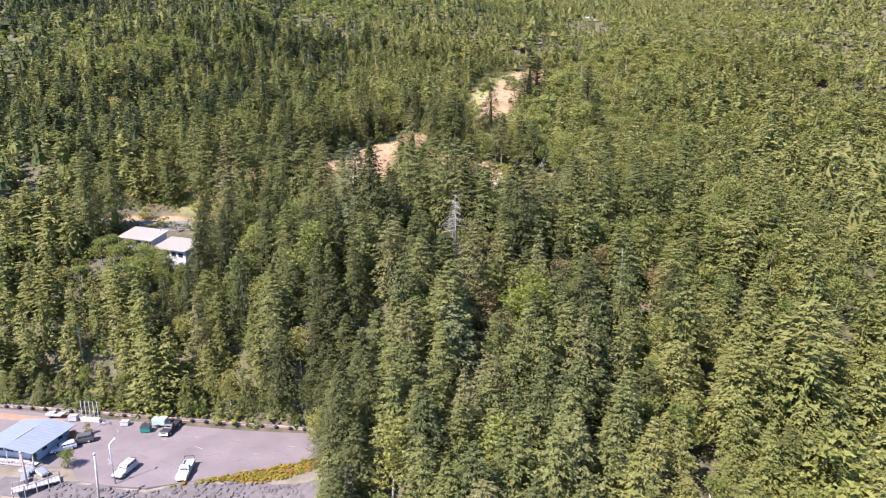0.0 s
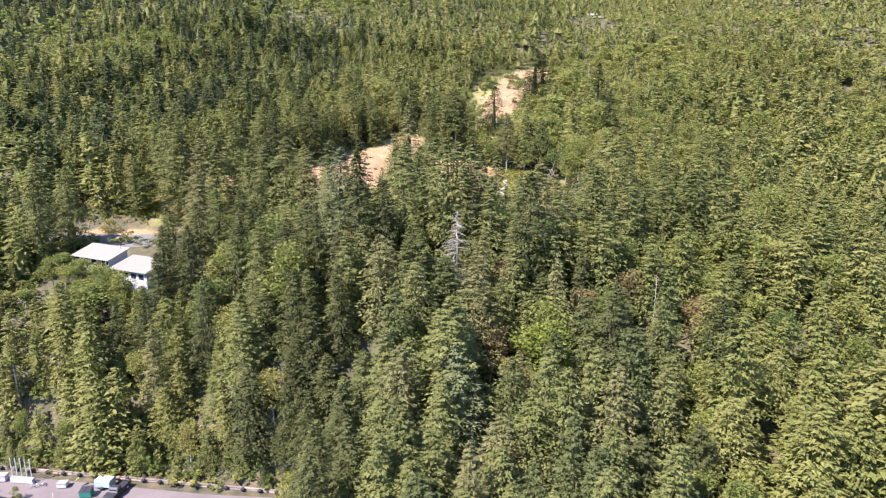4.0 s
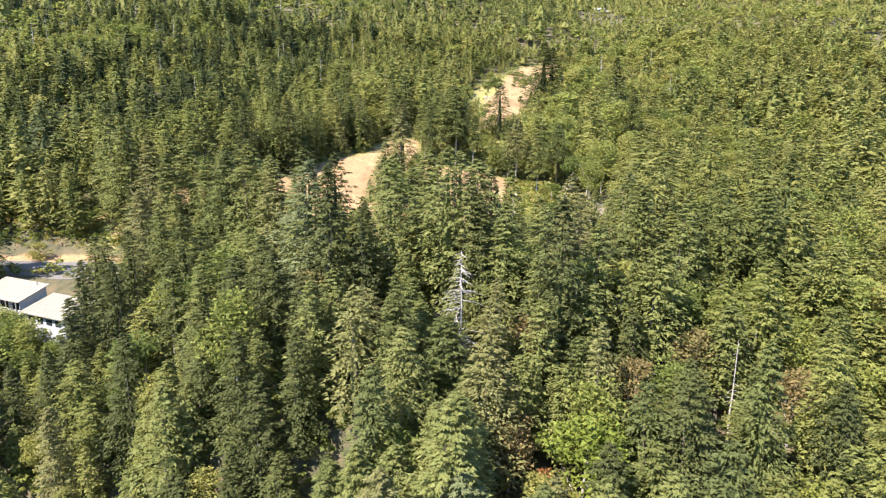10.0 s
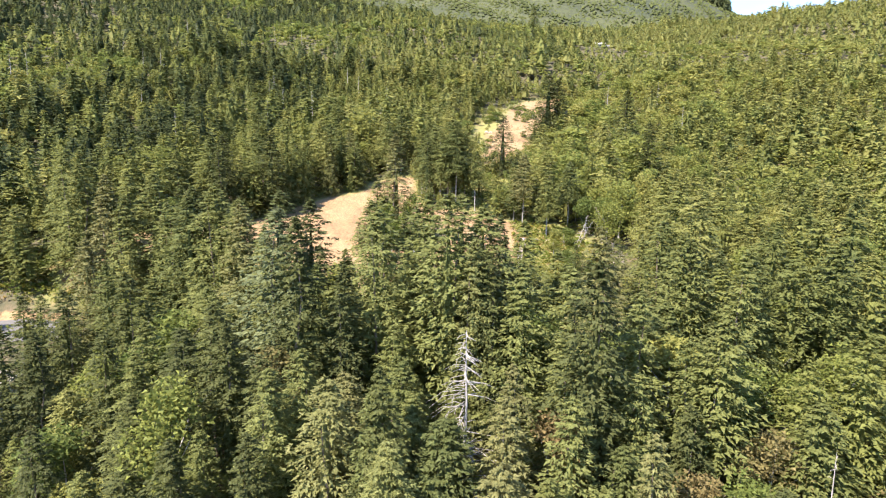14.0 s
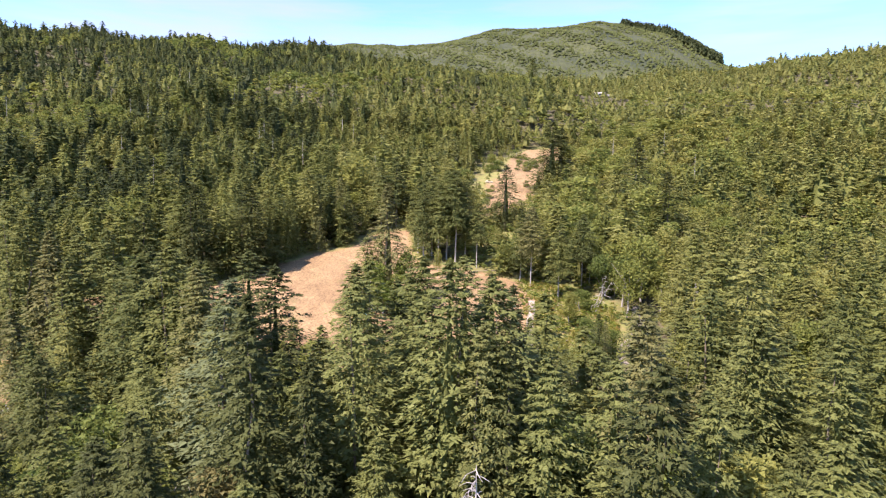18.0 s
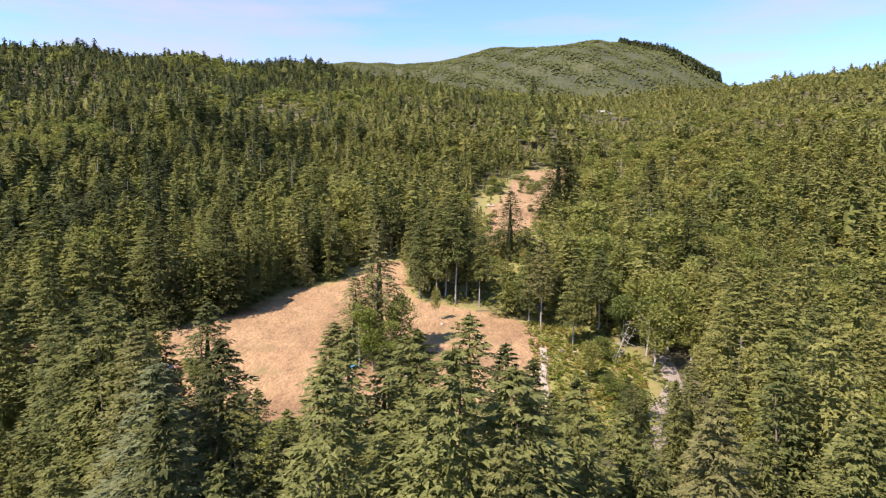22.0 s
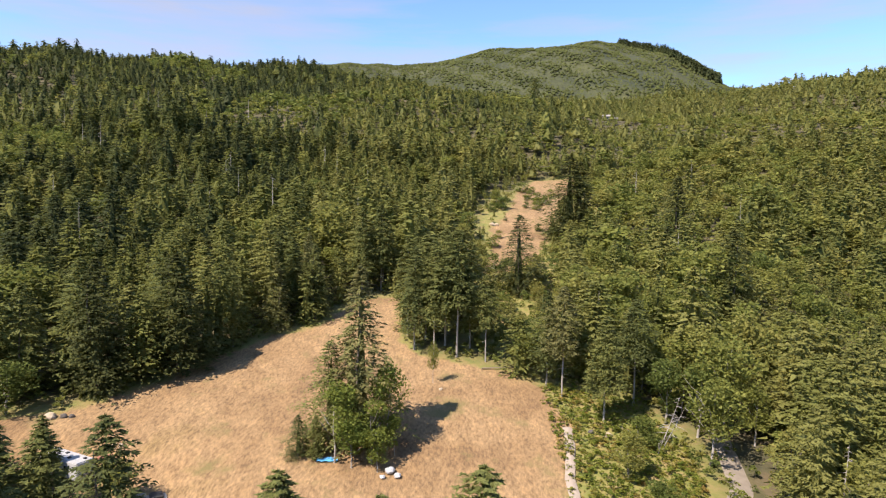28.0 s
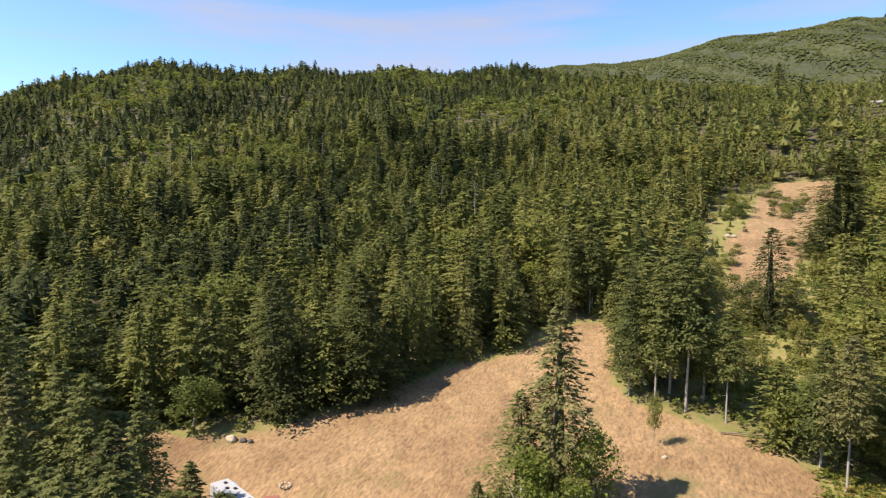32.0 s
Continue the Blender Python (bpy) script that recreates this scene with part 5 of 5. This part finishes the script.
# ---- things on the meadow ----
def meadow_things():
    r = thing("caravan", "white travel trailer with roof vents on the meadow", "caravan", -49.2, 215.6, None, 62)
    profile("body", r, m_white, [(-4.2, 0.6), (-4.4, 1.6), (-4.0, 3.0), (4.3, 3.0), (4.4, 0.6)], 2.5, "", 0.12)
    for i, (x, y) in enumerate(((0.5, -3.2), (-0.4, -1.2), (0.5, 0.6), (-0.2, 1.4), (0.3, 3.0))):
        box("roof_vent", r, m_black, (0.4, 0.45, 0.16), (x, y, 3.07), 0, 0.03, "dark roof vent")
    for k in (-1, 1):
        for y in (-1.8, 0.9, 2.6):
            box("window", r, m_glass, (0.04, 1.0, 0.6), (k * 1.25, y, 2.0), 0, 0.01)
        for y in (0.2, 1.1):
            rod("wheel", r, m_rubber, (k * 1.0, y, 0.36), (k * 1.2, y, 0.36), 0.36, None, 12)
    box("awning", r, m_tarp, (0.6, 1.4, 0.06), (1.5, 3.4, 2.4), 0, 0.01, "pale blue awning")
    t = thing("picnic_table", "red-brown wooden picnic table on the dry grass", "table", -45.3, 217.9, None, 30)
    box("tabletop", t, m_red_wood, (1.8, 0.8, 0.06), (0, 0, 0.75), 0, 0.01)
    for k in (-1, 1):
        box("bench", t, m_red_wood, (1.8, 0.28, 0.05), (0, k * 0.75, 0.45), 0, 0.01)
        box("leg", t, m_red_wood, (0.08, 1.5, 0.08), (k * 0.65, 0, 0.4), 0, 0.01)
        box("leg", t, m_red_wood, (0.08, 0.1, 0.75), (k * 0.65, 0, 0.38), 0, 0.01)
    u = thing("flatbed_trailer", "grey and dark flatbed trailer with loose gear on the meadow", "trailer", -35.6, 209.8, None, -62)
    box("bed", u, m_steel, (2.0, 4.2, 0.14), (0, 0, 0.6), 0, 0.02)
    box("crate", u, m_grey_wood, (1.4, 1.2, 0.6), (0.1, -0.9, 0.97), 0, 0.04)
    box("cover", u, m_black, (1.7, 1.6, 0.4), (0, 0.9, 0.87), 0, 0.1)
    rod("drawbar", u, m_steel, (0, -2.1, 0.55), (0, -3.4, 0.5), 0.06)
    for k in (-1, 1):
        rod("wheel", u, m_rubber, (k * 1.0, 0.3, 0.36), (k * 1.2, 0.3, 0.36), 0.36, None, 12)
    a = thing("tarp", "bright blue tarpaulin spread flat on the ground", "tarp", -14.2, 217.2, None, 4)
    bm = bmesh.new()
    bmesh.ops.create_grid(bm, x_segments=12, y_segments=6, size=0.5)
    for v in bm.verts:
        v.co = Vector((v.co.x * 3.0, v.co.y * 1.6, 0.12 + 0.09 * noise.noise(v.co * 5)))
    part("sheet", bm, m_tarp, a, "", True)
    box("board", a, m_red_wood, (2.4, 0.3, 0.06), (0.3, 1.0, 0.12), 5, 0.01)
    for i, (x, y, w) in enumerate(((-5.3, 214.2, 0.7), (-4.2, 213.2, 0.5), (-6.2, 213.0, 0.4))):
        j = thing("junk_bag", "white plastic bag of rubbish on the grass", "bag", x, y, None, i * 40, "rubbish bags")
        bm = bmesh.new()
        bmesh.ops.create_icosphere(bm, subdivisions=2, radius=w)
        for v in bm.verts:
            v.co = Vector((v.co.x, v.co.y, v.co.z * 0.7 + w * 0.6)) * (1 + 0.25 * noise.noise(v.co * 3 + Vector((i, 0, 0))))
        part("bag", bm, m_white, j)
    for i, (x, y, w, mat) in enumerate(((-58.6, 227.6, 0.75, m_tan_rock), (-56.8, 227.9, 0.5, m_rock), (-55.6, 228.0, 0.4, m_rock), (27.0, 224, 0.5, m_tan_rock), (24.6, 225, 0.4, m_rock), (29.5, 226, 0.45, m_tan_rock), (1.8, 238.6, 0.3, m_tan_rock), (21.5, 357.7, 0.9, m_tan_rock), (23.2, 358.4, 0.6, m_tan_rock))):
        bm = bmesh.new()
        bmesh.ops.create_icosphere(bm, subdivisions=2, radius=w)
        for v in bm.verts:
            v.co = Vector((v.co.x * 1.15, v.co.y * 0.9, v.co.z * 0.85)) * (1 + 0.3 * noise.noise(v.co / w * 1.3 + Vector((i * 3, 0, 0))))
        me = bpy.data.meshes.new("boulder")
        bm.to_mesh(me)
        bm.free()
        me.materials.append(mat)
        b = new("boulder", me)
        b.location = (x, y, ground_at(x, y) + w * 0.45)
        tagged(b, "large pale tan boulder on the grass" if mat is m_tan_rock else "small grey boulder on the grass", "boulder", "boulders")
    f = thing("fire_pit", "ring of pale stones round a fire pit", "fire pit", -45.0, 220.6)
    for i in range(9):
        bm = bmesh.new()
        bmesh.ops.create_icosphere(bm, subdivisions=1, radius=0.2)
        bmesh.ops.translate(bm, vec=(0.7 * math.cos(i * 0.7), 0.7 * math.sin(i * 0.7), 0.14), verts=bm.verts)
        part("stone", bm, m_tan_rock, f)
    w = thing("wood_pile", "pile of pale split logs on the dry grass", "wood pile", -24.5, 196.0)
    for i in range(14):
        rod("log", w, m_tan_rock if i % 3 else m_timber, (random.uniform(-1.4, 1.4), random.uniform(-0.6, 0.6), 0.15 + 0.05 * i), (random.uniform(-1.4, 1.4), random.uniform(-0.6, 0.6), 0.15 + 0.05 * i), 0.14)
    bare_log = thing("fallen_log", "pale fallen log at the edge of the wood", "log", 14, 246.5, None, -4)
    rod("log", bare_log, m_bark, (-4.5, 0, 0.4), (3.0, 0.6, 0.7), 0.13, 0.07)


meadow_things()
bare_wood("dead_bush", "leaning tangle of dead grey stems", 33.0, 219.5, 8.5, m_dead, 22, (0.35, 0.05), 1, 0.35)
bare_wood("dead_bush", "leaning tangle of dead grey stems", 33.8, 220.3, 7.5, m_dead, 18, (0.5, 0.0), 1, 0.35)


def far_houses():
    h = thing("far_house", "pale house high on the wooded hill beside bare tan soil", "house", 140, 640, None, -12)
    box("wall", h, m_grey_wood, (8, 6, 2.8), (0, 0, 1.3), 0, 0.02)
    for sy in (-1, 1):
        slab("roof", h, m_grey_wood, [(-4.5, 0, 4.4), (4.5, 0, 4.4), (4.5, sy * 3.7, 2.6), (-4.5, sy * 3.7, 2.6)], 0.2)
    for i in range(3):
        box("window", h, m_glass, (1.3, 0.1, 1.2), (-2.6 + i * 2.6, -3.02, 1.5), 0, 0.01)
    box("garage", h, m_grey_wood, (4, 4, 2.2), (6.2, -0.5, 1.1), 0, 0.02)


far_houses()


# ---- low scrub ----
def scrub(name, label, places, mat, low, high, leaves=50, size=0.08, fat=1.0):
    clumps = [leafy_shape(RNG, leaves, 6, size, 0.05, 0.5) for _ in range(4)]
    x, y = np.asarray(places).T
    spots = np.column_stack([x, y, height(x, y) - 0.15, RNG.uniform(low, high, len(x)), fat * RNG.uniform(1.0, 1.6, len(x)), RNG.uniform(0, 6.28, len(x)), RNG.random(len(x))])
    ob = joined_forest(name, label, spots, clumps, mat, 0)
    ob["category"] = "shrubs"


def build_scrub():
    p = scatter(0.95, 14, 42, 188, 246)
    x, y = p.T
    scrub("verge_scrub", "yellow-green weeds and low shrubs beside the path", p[(inside(x, y, VERGE) > -0.5) ], m_scrub, 0.3, 1.2, 60, 0.08, 1.5)
    p = scatter(2.7, 14, 46, 196, 250)
    x, y = p.T
    rim = np.maximum(inside(x, y, MEADOW), inside(x, y, DRIVE))
    scrub("verge_bushes", "rounded green and yellow bushes beside the path", p[(rim < -1.5) & (inside(x, y, VERGE) > -6) & (np.abs(x - 19.5) > 2) & (RNG.random(len(x)) < 0.5)], m_scrub, 1.0, 2.6, 220, 0.045)
    p = scatter(0.62, -70, -19, 94, 112)
    x, y = p.T
    rim = inside(x, y, LOT)
    scrub("shore_scrub", "yellow and rusty low plants along the lot edge", p[(rim < -0.3) & (rim > -4.5) & (x > -47) & (y > np.interp(x, SHORE_X, SHORE_Y)) & (RNG.random(len(x)) < 0.9)], m_yellow, 0.35, 0.8, 70, 0.16, 1.9)
    p = scatter(3.3, -76, 62, 92, 200)
    x, y = p.T
    rim = np.maximum.reduce([inside(x, y, MEADOW), inside(x, y, YARD), inside(x, y, LOT), inside(x, y, DRIVE)])
    scrub("undergrowth", "dark green ferns and shrubs under the firs", p[(rim < -2) & seen_from_path(x, y) & ~((x < -16) & (y < 116)) & ~((x < -48) & (y > 140))], m_alder_far, 1.2, 3.6, 46, 0.085)
    p = scatter(2.3, -116, 0, 106, 187)
    x, y = p.T
    p = p[~((np.abs(x + 81) < 13) & (y > 163) & (y < 183)) & ((y < 168) | (x < -58))]
    x, y = p.T
    scrub("bank_scrub", "green and yellow bushes on the steep bank", p[(inside(x, y, LOT) < -1.5) & (y > 108 - 0.3 * (x + 16).clip(-40, 0)) & (RNG.random(len(x)) < 0.85)], m_alder_far, 1.6, 4.2, 100, 0.062)
    p = scatter(1.9, -114, -58, 201, 215)
    x, y = p.T
    scrub("roadside_shrubs", "green and yellow shrubs on the bank above the road", p[(inside(x, y, MEADOW) < -1) & (inside(x, y, YARD) < 0.3)], m_scrub, 1.4, 3.4, 150, 0.05)
    p = scatter(2.2, -116, 120, 196, 345)
    x, y = p.T
    rim = np.maximum.reduce([inside(x, y, MEADOW), inside(x, y, UPPER), inside(x, y, YARD), inside(x, y, VERGE)])
    wood = (inside(x, y, LOW_WOOD) > 0) & (rim < -0.5)
    scrub("meadow_rim_scrub", "mixed green bushes along the edges of the open grass", p[(((rim < -0.6) & (rim > -8)) | wood) & (RNG.random(len(x)) < 0.55)], m_alder_far, 0.7, 2.8, 120, 0.06)
    p = scatter(3.4, 6, 100, 204, 320)
    x, y = p.T
    rim = np.maximum.reduce([inside(x, y, MEADOW), inside(x, y, UPPER), inside(x, y, VERGE), inside(x, y, DRIVE)])
    scrub("thicket", "leafy green thicket under the trees beside the meadow", p[(rim < -2) & (rim > -26) & (RNG.random(len(x)) < 0.7)], m_alder_far, 2.2, 5.5, 260, 0.035)


build_scrub()
